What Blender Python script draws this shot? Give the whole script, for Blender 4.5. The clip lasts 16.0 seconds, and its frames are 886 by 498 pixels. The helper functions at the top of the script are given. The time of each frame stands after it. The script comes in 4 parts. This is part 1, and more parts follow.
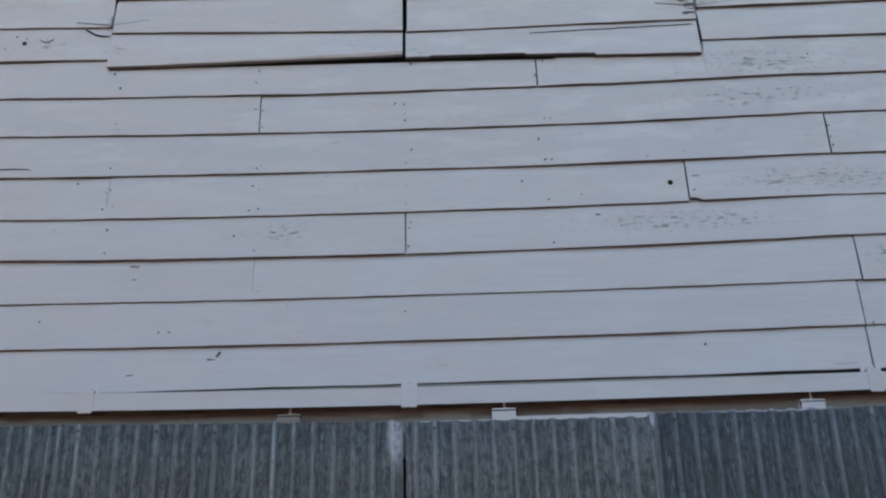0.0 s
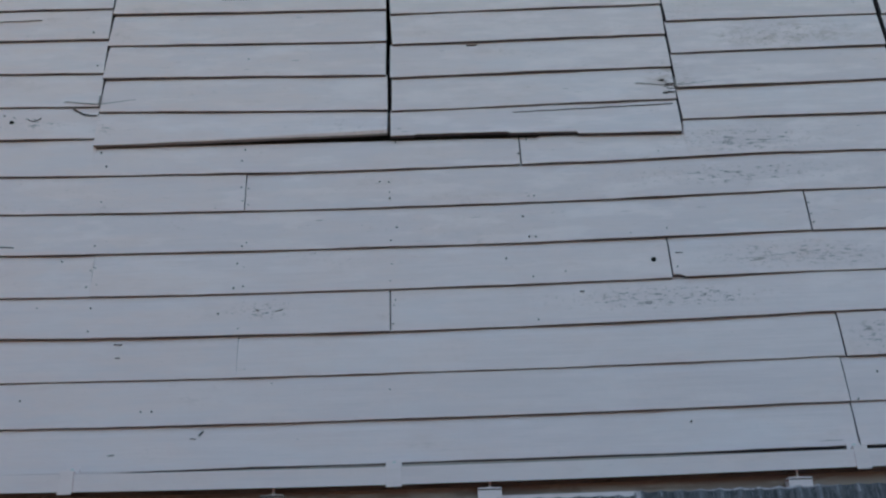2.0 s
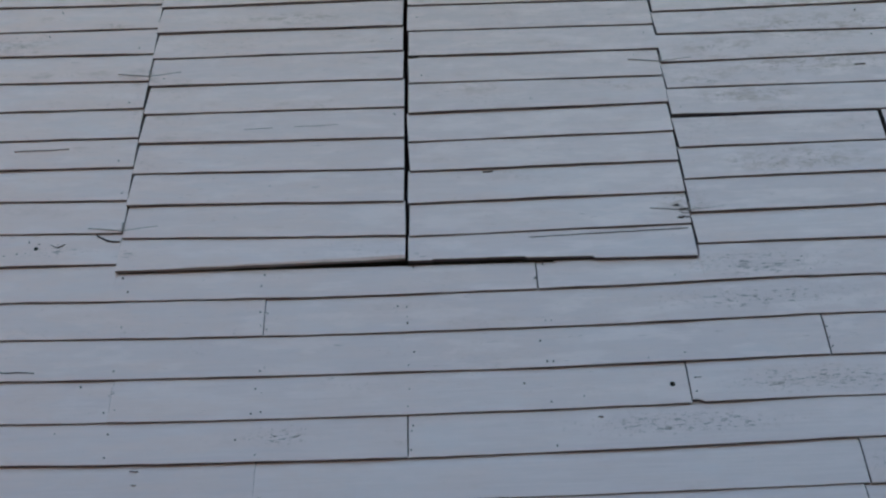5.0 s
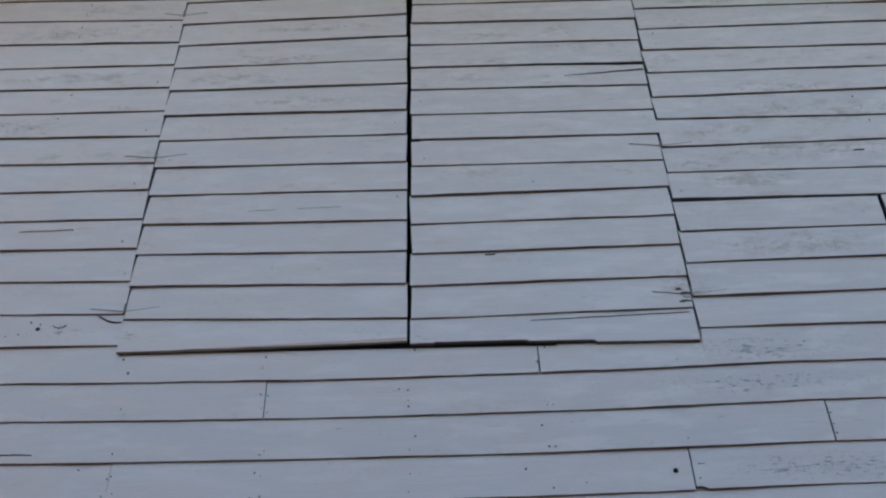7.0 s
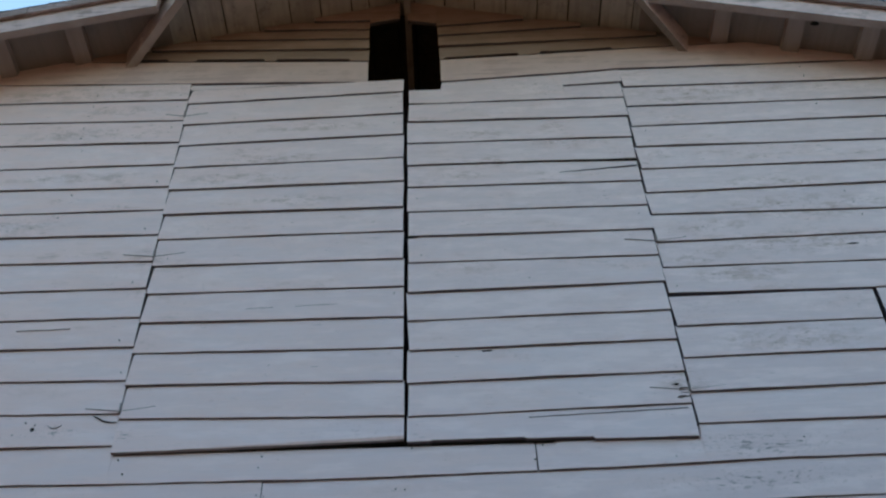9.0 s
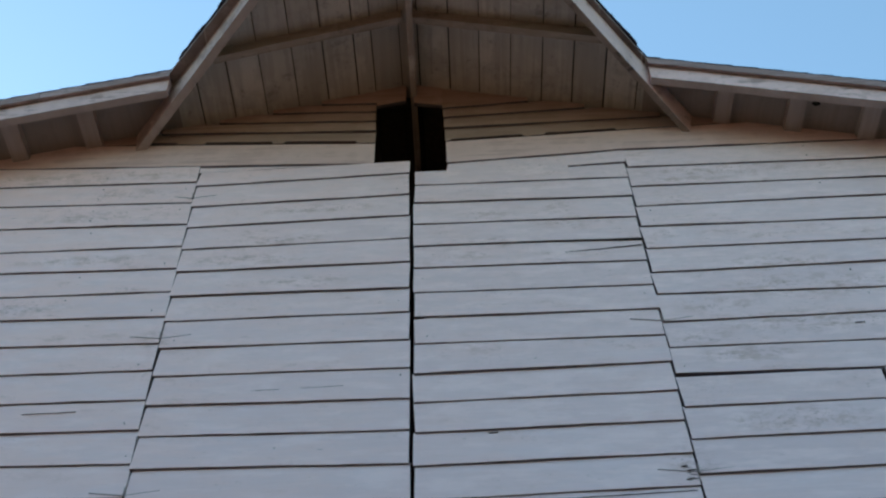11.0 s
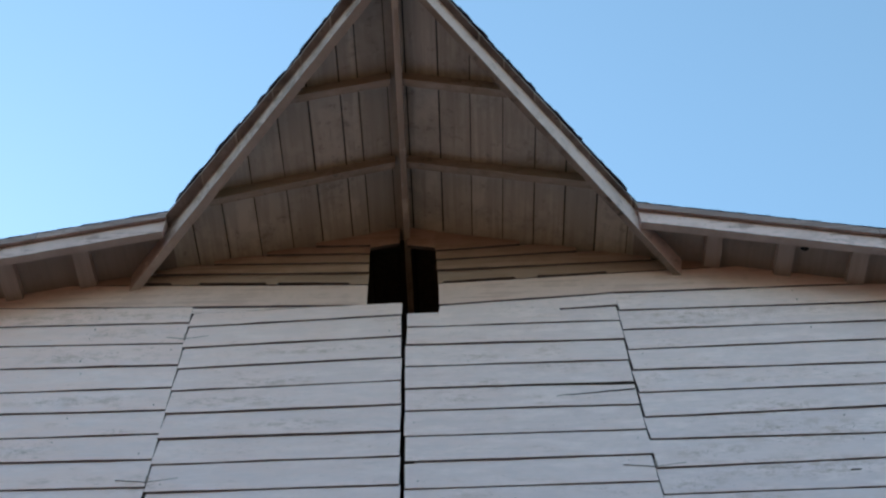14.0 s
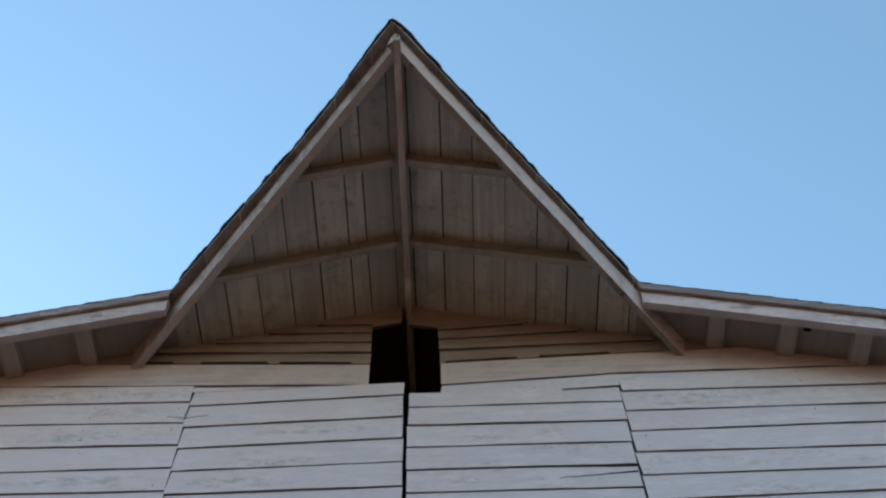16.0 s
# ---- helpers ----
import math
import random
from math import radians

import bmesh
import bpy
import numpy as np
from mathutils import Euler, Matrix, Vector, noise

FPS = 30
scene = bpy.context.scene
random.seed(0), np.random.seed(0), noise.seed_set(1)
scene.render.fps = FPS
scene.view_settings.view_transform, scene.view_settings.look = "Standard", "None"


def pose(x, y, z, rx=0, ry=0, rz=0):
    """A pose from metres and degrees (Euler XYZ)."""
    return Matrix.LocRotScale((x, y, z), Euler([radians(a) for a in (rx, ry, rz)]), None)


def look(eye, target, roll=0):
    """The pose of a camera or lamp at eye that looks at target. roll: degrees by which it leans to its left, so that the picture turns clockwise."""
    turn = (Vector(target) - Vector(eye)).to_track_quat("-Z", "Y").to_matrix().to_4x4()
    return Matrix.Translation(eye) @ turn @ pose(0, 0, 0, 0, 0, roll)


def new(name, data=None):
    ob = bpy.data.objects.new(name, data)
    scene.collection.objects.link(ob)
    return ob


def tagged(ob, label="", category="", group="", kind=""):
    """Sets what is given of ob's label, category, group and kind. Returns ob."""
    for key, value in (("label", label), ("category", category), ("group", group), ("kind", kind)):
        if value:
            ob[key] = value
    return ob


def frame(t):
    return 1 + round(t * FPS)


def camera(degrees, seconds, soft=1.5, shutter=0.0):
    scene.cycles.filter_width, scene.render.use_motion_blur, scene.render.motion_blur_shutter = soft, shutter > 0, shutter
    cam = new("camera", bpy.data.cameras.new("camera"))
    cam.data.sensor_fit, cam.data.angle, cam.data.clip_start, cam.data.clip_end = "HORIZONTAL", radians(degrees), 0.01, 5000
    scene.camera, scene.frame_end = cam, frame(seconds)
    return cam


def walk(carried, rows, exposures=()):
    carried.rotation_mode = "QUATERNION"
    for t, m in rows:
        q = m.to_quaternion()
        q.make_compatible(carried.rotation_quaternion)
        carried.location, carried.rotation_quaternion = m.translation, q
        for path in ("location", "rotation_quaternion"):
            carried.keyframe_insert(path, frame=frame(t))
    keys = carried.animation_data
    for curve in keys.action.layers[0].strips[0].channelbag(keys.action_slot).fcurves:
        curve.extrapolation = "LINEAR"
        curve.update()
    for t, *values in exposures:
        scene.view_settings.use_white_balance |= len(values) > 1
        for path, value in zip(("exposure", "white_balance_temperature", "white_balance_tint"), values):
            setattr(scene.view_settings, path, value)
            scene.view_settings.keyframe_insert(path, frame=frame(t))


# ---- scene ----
cam = camera(43.9, 16.0, soft=2.3)
PATH = [
    (0, (0.174, -3.771, 1.461), (0.156, -1.962, 2.314), -1.5),
    (0.5, (0.178, -3.77, 1.464), (0.169, -1.977, 2.35), -1.8),
    (1, (0.177, -3.769, 1.465), (0.179, -1.991, 2.381), -2.0),
    (1.5, (0.171, -3.777, 1.465), (0.182, -2.013, 2.408), -2.0),
    (2, (0.172, -3.782, 1.466), (0.187, -2.035, 2.439), -2.1),
    (2.5, (0.166, -3.784, 1.463), (0.181, -2.058, 2.472), -2.1),
    (3, (0.163, -3.79, 1.464), (0.173, -2.082, 2.505), -2.1),
    (3.5, (0.163, -3.795, 1.471), (0.163, -2.106, 2.541), -2.0),
    (4, (0.17, -3.8, 1.473), (0.163, -2.129, 2.573), -1.9),
    (6.5, (0.17, -3.837, 1.496), (0.162, -2.263, 2.731), -1.7),
    (7, (0.172, -3.838, 1.498), (0.164, -2.289, 2.762), -1.5),
    (7.5, (0.176, -3.841, 1.498), (0.174, -2.319, 2.794), -1.9),
    (8, (0.187, -3.849, 1.496), (0.187, -2.354, 2.825), -2.0),
    (8.5, (0.184, -3.854, 1.5), (0.186, -2.388, 2.86), -2.0),
    (9, (0.192, -3.858, 1.502), (0.188, -2.42, 2.893), -2.0),
    (11.5, (0.211, -3.886, 1.51), (0.194, -2.574, 3.019), -2.0),
    (12, (0.213, -3.881, 1.51), (0.197, -2.596, 3.042), -2.3),
    (12.5, (0.217, -3.894, 1.506), (0.206, -2.636, 3.061), -2.6),
    (13, (0.222, -3.902, 1.508), (0.215, -2.684, 3.094), -2.1),
    (13.5, (0.223, -3.906, 1.51), (0.222, -2.727, 3.126), -2.3),
    (14, (0.228, -3.908, 1.514), (0.231, -2.766, 3.156), -2.2),
    (14.5, (0.232, -3.913, 1.512), (0.237, -2.803, 3.177), -2.7),
    (15, (0.237, -3.918, 1.508), (0.24, -2.84, 3.192), -2.3),
    (15.5, (0.24, -3.922, 1.508), (0.239, -2.872, 3.21), -1.7),
    (16, (0.23, -3.927, 1.51), (0.233, -2.903, 3.228), -2.0),
]
walk(cam, [(t, look(eye, target, roll)) for t, eye, target, roll in PATH],
     [(0, 1.35, 7000, 20), (2, 1.12, 6900, 20), (4, 1.03, 6800, 20), (7, 1.0, 6650, 20), (9, 0.97, 6600, 20), (12.5, 1.04, 6500, 20), (14.3, 1.08, 6500, 20), (16, 0.98, 6500, 20)])

# ---- world and sun ----
SUN_ELEVATION, SUN_AZIMUTH = radians(45), radians(-38)  # azimuth from +y, clockwise from above
world = bpy.data.worlds.new("sky")
scene.world = world
world.use_nodes = True
wn, wl = world.node_tree.nodes, world.node_tree.links
sky = wn.new("ShaderNodeTexSky")
sky.sky_type = "NISHITA"
sky.sun_disc = False
sky.sun_elevation = SUN_ELEVATION
sky.sun_rotation = SUN_AZIMUTH
sky.air_density, sky.dust_density, sky.ozone_density = 1.0, 0.03, 0.6
tint = wn.new("ShaderNodeMix")
tint.data_type, tint.blend_type = "RGBA", "MULTIPLY"
tint.inputs[0].default_value = 1.0
tint.inputs[7].default_value = (0.785, 1.0, 0.845, 1)  # a clear, slightly cyan evening sky
wl.new(sky.outputs[0], tint.inputs[6])
wl.new(tint.outputs[2], wn["Background"].inputs[0])
wn["Background"].inputs[1].default_value = 0.15

sun_data = bpy.data.lights.new("sun", "SUN")
sun_data.energy, sun_data.angle, sun_data.color = 3.0, radians(0.5), (1.0, 0.76, 0.53)
sun = new("sun", sun_data)
sun_way = Vector((math.cos(SUN_ELEVATION) * math.sin(SUN_AZIMUTH), math.cos(SUN_ELEVATION) * math.cos(SUN_AZIMUTH), math.sin(SUN_ELEVATION)))
sun.matrix_world = look(sun_way * 40, (0, 0, 0))


# ---- materials ----
def material(name, rough=0.6, metal=0.0):
    m = bpy.data.materials.new(name)
    m.use_nodes = True
    b = m.node_tree.nodes["Principled BSDF"]
    b.inputs["Roughness"].default_value = rough
    b.inputs["Metallic"].default_value = metal
    return m, m.node_tree, b


def coords(nt, scale=(1, 1, 1), rot=(0, 0, 0)):
    tc = nt.nodes.new("ShaderNodeTexCoord")
    mp = nt.nodes.new("ShaderNodeMapping")
    mp.inputs["Scale"].default_value = scale
    mp.inputs["Rotation"].default_value = rot
    nt.links.new(tc.outputs["Object"], mp.inputs["Vector"])
    return mp.outputs[0]


def noise_tex(nt, vec, scale=1.0, detail=4.0, rough=0.55):
    n = nt.nodes.new("ShaderNodeTexNoise")
    n.inputs["Scale"].default_value, n.inputs["Detail"].default_value, n.inputs["Roughness"].default_value = scale, detail, rough
    nt.links.new(vec, n.inputs["Vector"])
    return n.outputs["Fac"]


def ramp(nt, fac, lo, hi, a=0.0, b=1.0):
    r = nt.nodes.new("ShaderNodeMapRange")
    r.interpolation_type = "SMOOTHSTEP"
    for i, v in enumerate((lo, hi, a, b)):
        r.inputs[1 + i].default_value = v
    nt.links.new(fac, r.inputs[0])
    return r.outputs[0]


def calc(nt, op, a, b):
    n = nt.nodes.new("ShaderNodeMath")
    n.operation = op
    for i, v in enumerate((a, b)):
        if isinstance(v, (int, float)):
            n.inputs[i].default_value = v
        else:
            nt.links.new(v, n.inputs[i])
    return n.outputs[0]


def mix(nt, fac, a, b):
    n = nt.nodes.new("ShaderNodeMix")
    n.data_type = "RGBA"
    for sock, v in ((n.inputs[0], fac), (n.inputs[6], a), (n.inputs[7], b)):
        if isinstance(v, (int, float)):
            sock.default_value = v
        elif isinstance(v, tuple):
            sock.default_value = (*v, 1)
        else:
            nt.links.new(v, sock)
    return n.outputs[2]


def bump(nt, bsdf, height, strength, dist=0.002):
    n = nt.nodes.new("ShaderNodeBump")
    n.inputs["Strength"].default_value, n.inputs["Distance"].default_value = strength, dist
    nt.links.new(height, n.inputs["Height"])
    nt.links.new(n.outputs[0], bsdf.inputs["Normal"])


def obj_random(nt):
    return nt.nodes.new("ShaderNodeObjectInfo").outputs["Random"]


def blob_sum(nt, spots):
    """Soft ellipses in x and z, each (x, z, half width, half height)."""
    total = None
    for x, z, rx, rz in spots:
        tc = nt.nodes.new("ShaderNodeTexCoord")
        mp = nt.nodes.new("ShaderNodeMapping")
        mp.vector_type = "POINT"
        mp.inputs["Location"].default_value = (-x / rx, 0, -z / rz)
        mp.inputs["Scale"].default_value = (1 / rx, 0, 1 / rz)
        nt.links.new(tc.outputs["Object"], mp.inputs["Vector"])
        ln = nt.nodes.new("ShaderNodeVectorMath")
        ln.operation = "LENGTH"
        nt.links.new(mp.outputs[0], ln.inputs[0])
        v = ramp(nt, ln.outputs["Value"], 0.3, 1.15, 1.0, 0.0)
        total = v if total is None else calc(nt, "MAXIMUM", total, v)
    return total


WORN = [(1.45, 3.88, 0.6, 0.075), (1.6, 3.5, 0.5, 0.08), (1.05, 3.33, 0.55, 0.075), (-0.5, 3.33, 0.16, 0.06), (-1.5, 4.23, 0.22, 0.04),
        (1.45, 4.05, 0.42, 0.09), (1.85, 3.14, 0.2, 0.1), (1.27, 4.36, 0.09, 0.03), (-1.2, 4.2, 0.06, 0.05)]
STAINED = [(1.4, 5.12, 0.16, 0.07), (2.0, 5.45, 0.5, 0.1), (-1.9, 6.56, 0.9, 0.09), (-2.1, 5.5, 0.45, 0.07), (-0.9, 5.8, 0.4, 0.06),
           (-1.7, 6.2, 0.5, 0.07), (-1.75, 5.85, 0.5, 0.05), (1.9, 5.2, 0.5, 0.09), (1.6, 5.0, 0.3, 0.06), (-0.7, 5.95, 0.35, 0.05), (-1.6, 6.4, 0.35, 0.06), (1.55, 6.33, 0.3, 0.06), (1.9, 5.62, 0.35, 0.07), (1.5, 5.33, 0.25, 0.06), (0.9, 6.0, 0.25, 0.05), (-0.55, 5.62, 0.3, 0.05), (0.4, 6.08, 0.16, 0.05), (0.4, 5.86, 0.3, 0.05), (1.7, 6.4, 0.6, 0.08), (1.75, 4.6, 0.4, 0.1), (1.2, 4.4, 0.12, 0.1), (-1.25, 5.25, 0.12, 0.08), (-0.5, 6.2, 0.4, 0.05)]


def board_coords(nt, scale):
    """Coordinates that jump from board to board, so that no stain runs on across a joint."""
    tc = nt.nodes.new("ShaderNodeTexCoord")
    shift = nt.nodes.new("ShaderNodeCombineXYZ")
    r = obj_random(nt)
    for k, f in enumerate((61.0, 17.0, 43.0)):
        nt.links.new(calc(nt, "MULTIPLY", r, f), shift.inputs[k])
    add = nt.nodes.new("ShaderNodeVectorMath")
    nt.links.new(tc.outputs["Object"], add.inputs[0])
    nt.links.new(shift.outputs[0], add.inputs[1])
    mp = nt.nodes.new("ShaderNodeMapping")
    mp.inputs["Scale"].default_value = scale
    nt.links.new(add.outputs[0], mp.inputs["Vector"])
    return mp.outputs[0]


def paint_material():
    m, nt, b = material("weathered white paint", 0.5)

    def times(*v):
        out = v[0]
        for w in v[1:]:
            out = calc(nt, "MULTIPLY", out, w)
        return out

    long_grain = noise_tex(nt, board_coords(nt, (2.2, 30, 80)), 1.0, 6, 0.65)
    fine = noise_tex(nt, board_coords(nt, (14, 60, 260)), 1.0, 4, 0.6)
    patches = noise_tex(nt, board_coords(nt, (1.5, 1.0, 4.0)), 1.0, 4, 0.6)
    cloud = noise_tex(nt, board_coords(nt, (2.6, 3.0, 9.0)), 1.0, 5, 0.62)
    wisps = noise_tex(nt, board_coords(nt, (10, 12, 27)), 1.0, 7, 0.74)
    flecks = noise_tex(nt, board_coords(nt, (19, 30, 92)), 1.0, 6, 0.7)
    specks = noise_tex(nt, board_coords(nt, (60, 70, 95)), 1.0, 2, 0.5)
    high = nt.nodes.new("ShaderNodeSeparateXYZ")
    nt.links.new(coords(nt), high.inputs[0])
    aged = ramp(nt, high.outputs[2], 3.2, 3.7, 0.0, 1.0)  # the lowest rows were painted again
    older = ramp(nt, high.outputs[2], 4.2, 5.6, 0.3, 1.0)  # the higher rows have weathered longest
    worn = calc(nt, "MAXIMUM", blob_sum(nt, WORN), times(ramp(nt, patches, 0.52, 0.72, 0.0, 0.6), calc(nt, "ADD", 0.15, times(aged, 0.85))))
    # coat: faint warm and cool areas, each board with its own tone
    base = mix(nt, ramp(nt, long_grain, 0.3, 0.72), (0.79, 0.61, 0.64), (0.86, 0.668, 0.70))
    base = mix(nt, ramp(nt, obj_random(nt), 0.0, 1.0, 0.0, 0.45), base, (0.74, 0.575, 0.615))
    base = mix(nt, ramp(nt, cloud, 0.45, 0.68, 0.0, 0.55), base, (0.86, 0.635, 0.645))
    base = mix(nt, ramp(nt, patches, 0.3, 0.48, 0.6, 0.0), base, (0.81, 0.66, 0.705))
    fresh = noise_tex(nt, board_coords(nt, (3.5, 4.0, 16.0)), 1.0, 5, 0.6)
    base = mix(nt, times(ramp(nt, fresh, 0.48, 0.62, 0.0, 0.7), calc(nt, "ADD", 0.35, times(aged, 0.65))), base, (0.92, 0.72, 0.75))
    base = mix(nt, times(ramp(nt, wisps, 0.42, 0.60, 0.0, 0.35), older), base, (0.66, 0.52, 0.545))
    warm_light = times(ramp(nt, high.outputs[0], -2.4, 1.6, 0.75, 0.0), ramp(nt, cloud, 0.35, 0.6, 0.3, 1.0))  # warmer light on the left put into the paint, broken up by noise
    base = mix(nt, warm_light, base, (0.86, 0.608, 0.60))
    # grime rubbed into the grain, strongest on the upper rows
    grime = calc(nt, "MAXIMUM", times(blob_sum(nt, STAINED), 0.9), times(ramp(nt, cloud, 0.55, 0.69), older, 0.75))
    base = mix(nt, times(grime, ramp(nt, wisps, 0.47, 0.63, 0.0, 0.8)), base, (0.57, 0.40, 0.375))
    rub = noise_tex(nt, board_coords(nt, (36, 30, 64)), 1.0, 7, 0.76)
    base = mix(nt, times(calc(nt, "MAXIMUM", grime, times(worn, 0.8)), ramp(nt, rub, 0.54, 0.64, 0.0, 0.75)), base, (0.35, 0.235, 0.215))
    base = mix(nt, times(ramp(nt, fine, 0.60, 0.76, 0.0, 0.3), calc(nt, "ADD", 0.25, times(aged, 0.75))), base, (0.42, 0.36, 0.37))
    # flaked paint
    lim = calc(nt, "SUBTRACT", 0.76, times(worn, 0.205))
    bare = ramp(nt, calc(nt, "SUBTRACT", flecks, lim), 0.0, 0.05)
    dots = ramp(nt, calc(nt, "SUBTRACT", specks, calc(nt, "SUBTRACT", calc(nt, "SUBTRACT", 0.80, times(older, 0.028)), times(worn, 0.085))), 0.0, 0.03)
    base = mix(nt, times(bare, 0.85), base, (0.29, 0.225, 0.235))
    base = mix(nt, times(dots, 0.9), base, (0.215, 0.165, 0.17))
    scratch = noise_tex(nt, board_coords(nt, (13, 30, 170)), 1.0, 4, 0.6)
    base = mix(nt, times(ramp(nt, scratch, 0.675, 0.715, 0.0, 0.85), calc(nt, "ADD", 0.2, times(aged, 0.8)), ramp(nt, cloud, 0.42, 0.55)), base, (0.27, 0.205, 0.21))
    nt.links.new(base, b.inputs["Base Color"])
    nt.links.new(ramp(nt, patches, 0.3, 0.7, 0.45, 0.65), b.inputs["Roughness"])
    h = calc(nt, "ADD", times(fine, 0.35), calc(nt, "ADD", long_grain, calc(nt, "ADD", times(wisps, 0.6), times(bare, -1.2))))
    bump(nt, b, h, 0.5, 0.0022)
    return m


def wood_material(name, dark, light, paint=None, along="x", amount=0.5, rough=0.75, stains=0.0):
    """Weathered wood with grain along one axis, with rests of paint where given."""
    m, nt, b = material(name, rough)
    s = {"x": (1.2, 30, 30), "y": (30, 1.2, 30), "z": (30, 30, 1.2), "any": (9, 9, 9)}[along]
    f = {"x": (6, 160, 160), "y": (160, 6, 160), "z": (160, 160, 6), "any": (70, 70, 70)}[along]
    grain = noise_tex(nt, coords(nt, s), 1.0, 6, 0.65)
    fine = noise_tex(nt, coords(nt, f), 1.0, 3, 0.6)
    blot = noise_tex(nt, coords(nt, (2.1, 2.1, 2.1)), 1.6, 5, 0.6)
    base = mix(nt, ramp(nt, grain, 0.3, 0.7), dark, light)
    if paint:
        left = calc(nt, "MULTIPLY", ramp(nt, calc(nt, "ADD", blot, calc(nt, "MULTIPLY", calc(nt, "SUBTRACT", grain, 0.5), 0.7)), 0.62 - 0.4 * amount, 0.74 - 0.4 * amount), 0.9)
        base = mix(nt, left, base, paint)
    base = mix(nt, ramp(nt, obj_random(nt), 0, 1, 0.0, 0.3 + 0.5 * stains), base, tuple(0.75 * c for c in dark))
    if stains:
        damp = noise_tex(nt, coords(nt, (2.6, 2.6, 2.6)), 1.3, 7, 0.68)
        mould = noise_tex(nt, coords(nt, (14, 14, 14)), 1.0, 6, 0.7)
        base = mix(nt, ramp(nt, damp, 0.48, 0.66, 0.0, stains), base, tuple(0.5 * c for c in dark))
        base = mix(nt, ramp(nt, calc(nt, "ADD", mould, calc(nt, "MULTIPLY", damp, 0.35)), 0.76, 0.84, 0.0, stains), base, tuple(0.3 * c for c in dark))
    base = mix(nt, ramp(nt, fine, 0.62, 0.75, 0.0, 0.4), base, tuple(0.5 * c for c in dark))
    nt.links.new(base, b.inputs["Base Color"])
    bump(nt, b, calc(nt, "ADD", grain, calc(nt, "MULTIPLY", fine, 0.5)), 0.5, 0.002)
    return m


def zinc_material(name, tone, crest_pale):
    """Old corrugated steel: dark patina, crests paler by depth, speckle and a little rust."""
    m, nt, b = material(name, 0.65, 0.35)
    tint = lambda c: tuple(min(1.0, v * t) for v, t in zip(c, tone))
    streak = noise_tex(nt, coords(nt, (60, 60, 3.5)), 1.0, 6, 0.7)
    mottle = noise_tex(nt, coords(nt, (85, 60, 34)), 1.0, 6, 0.74)
    speck = noise_tex(nt, coords(nt, (130, 80, 20)), 1.0, 5, 0.7)
    broad = noise_tex(nt, coords(nt, (2.4, 2.4, 1.2)), 1.0, 3, 0.5)
    xyz = nt.nodes.new("ShaderNodeSeparateXYZ")
    nt.links.new(coords(nt), xyz.inputs[0])
    base = mix(nt, ramp(nt, streak, 0.32, 0.7), tint((0.10, 0.08, 0.078)), tint((0.29, 0.235, 0.232)))
    base = mix(nt, ramp(nt, mottle, 0.46, 0.66, 0.0, 0.6), base, tint((0.31, 0.25, 0.246)))
    blotch = noise_tex(nt, coords(nt, (48, 30, 30)), 1.0, 6, 0.75)
    base = mix(nt, ramp(nt, blotch, 0.47, 0.58, 0.0, 0.75), base, tint((0.085, 0.066, 0.066)))
    base = mix(nt, ramp(nt, broad, 0.45, 0.7, 0.0, 0.4), base, tint((0.10, 0.083, 0.082)))
    thin = noise_tex(nt, coords(nt, (150, 60, 11)), 1.0, 5, 0.7)
    base = mix(nt, ramp(nt, thin, 0.48, 0.6, 0.0, 0.5), base, (0.060, 0.048, 0.050))
    # rib shading put into colour: paler towards the ribs' front
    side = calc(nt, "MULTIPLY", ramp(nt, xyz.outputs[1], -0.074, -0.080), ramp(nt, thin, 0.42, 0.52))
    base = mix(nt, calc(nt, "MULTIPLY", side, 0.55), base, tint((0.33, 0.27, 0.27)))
    crest = calc(nt, "MULTIPLY", ramp(nt, xyz.outputs[1], -0.0825, -0.088, 0.0, crest_pale), ramp(nt, calc(nt, "ADD", streak, calc(nt, "MULTIPLY", calc(nt, "SUBTRACT", mottle, 0.5), 1.2)), 0.38, 0.6, 0.1, 1.0))
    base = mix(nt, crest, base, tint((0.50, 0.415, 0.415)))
    chips = calc(nt, "MULTIPLY", calc(nt, "MULTIPLY", ramp(nt, xyz.outputs[1], -0.078, -0.085), ramp(nt, speck, 0.58, 0.68)), calc(nt, "ADD", 0.25, ramp(nt, xyz.outputs[2], 2.42, 2.54)))
    base = mix(nt, chips, base, (0.70, 0.56, 0.57))
    flake = calc(nt, "MULTIPLY", ramp(nt, speck, 0.54, 0.70), ramp(nt, broad, 0.35, 0.6, 0.3, 0.8))
    base = mix(nt, flake, base, tint((0.42, 0.34, 0.34)))
    paint = calc(nt, "MULTIPLY", blob_sum(nt, [(-0.045, 2.5, 0.034, 0.14), (0.84, 2.54, 0.01, 0.05), (1.25, 2.552, 0.3, 0.006)]), ramp(nt, mottle, 0.35, 0.55, 0.2, 0.95))
    base = mix(nt, paint, base, (0.68, 0.53, 0.55))
    rust = calc(nt, "MULTIPLY", ramp(nt, mottle, 0.62, 0.7), ramp(nt, broad, 0.45, 0.62, 0.0, 0.6))
    base = mix(nt, rust, base, (0.10, 0.055, 0.035))
    nt.links.new(base, b.inputs["Base Color"])
    nt.links.new(calc(nt, "MULTIPLY", 0.35, calc(nt, "SUBTRACT", 1.0, calc(nt, "MAXIMUM", paint, rust))), b.inputs["Metallic"])
    nt.links.new(ramp(nt, mottle, 0.3, 0.7, 0.55, 0.8), b.inputs["Roughness"])
    bump(nt, b, mottle, 0.4, 0.001)
    return m


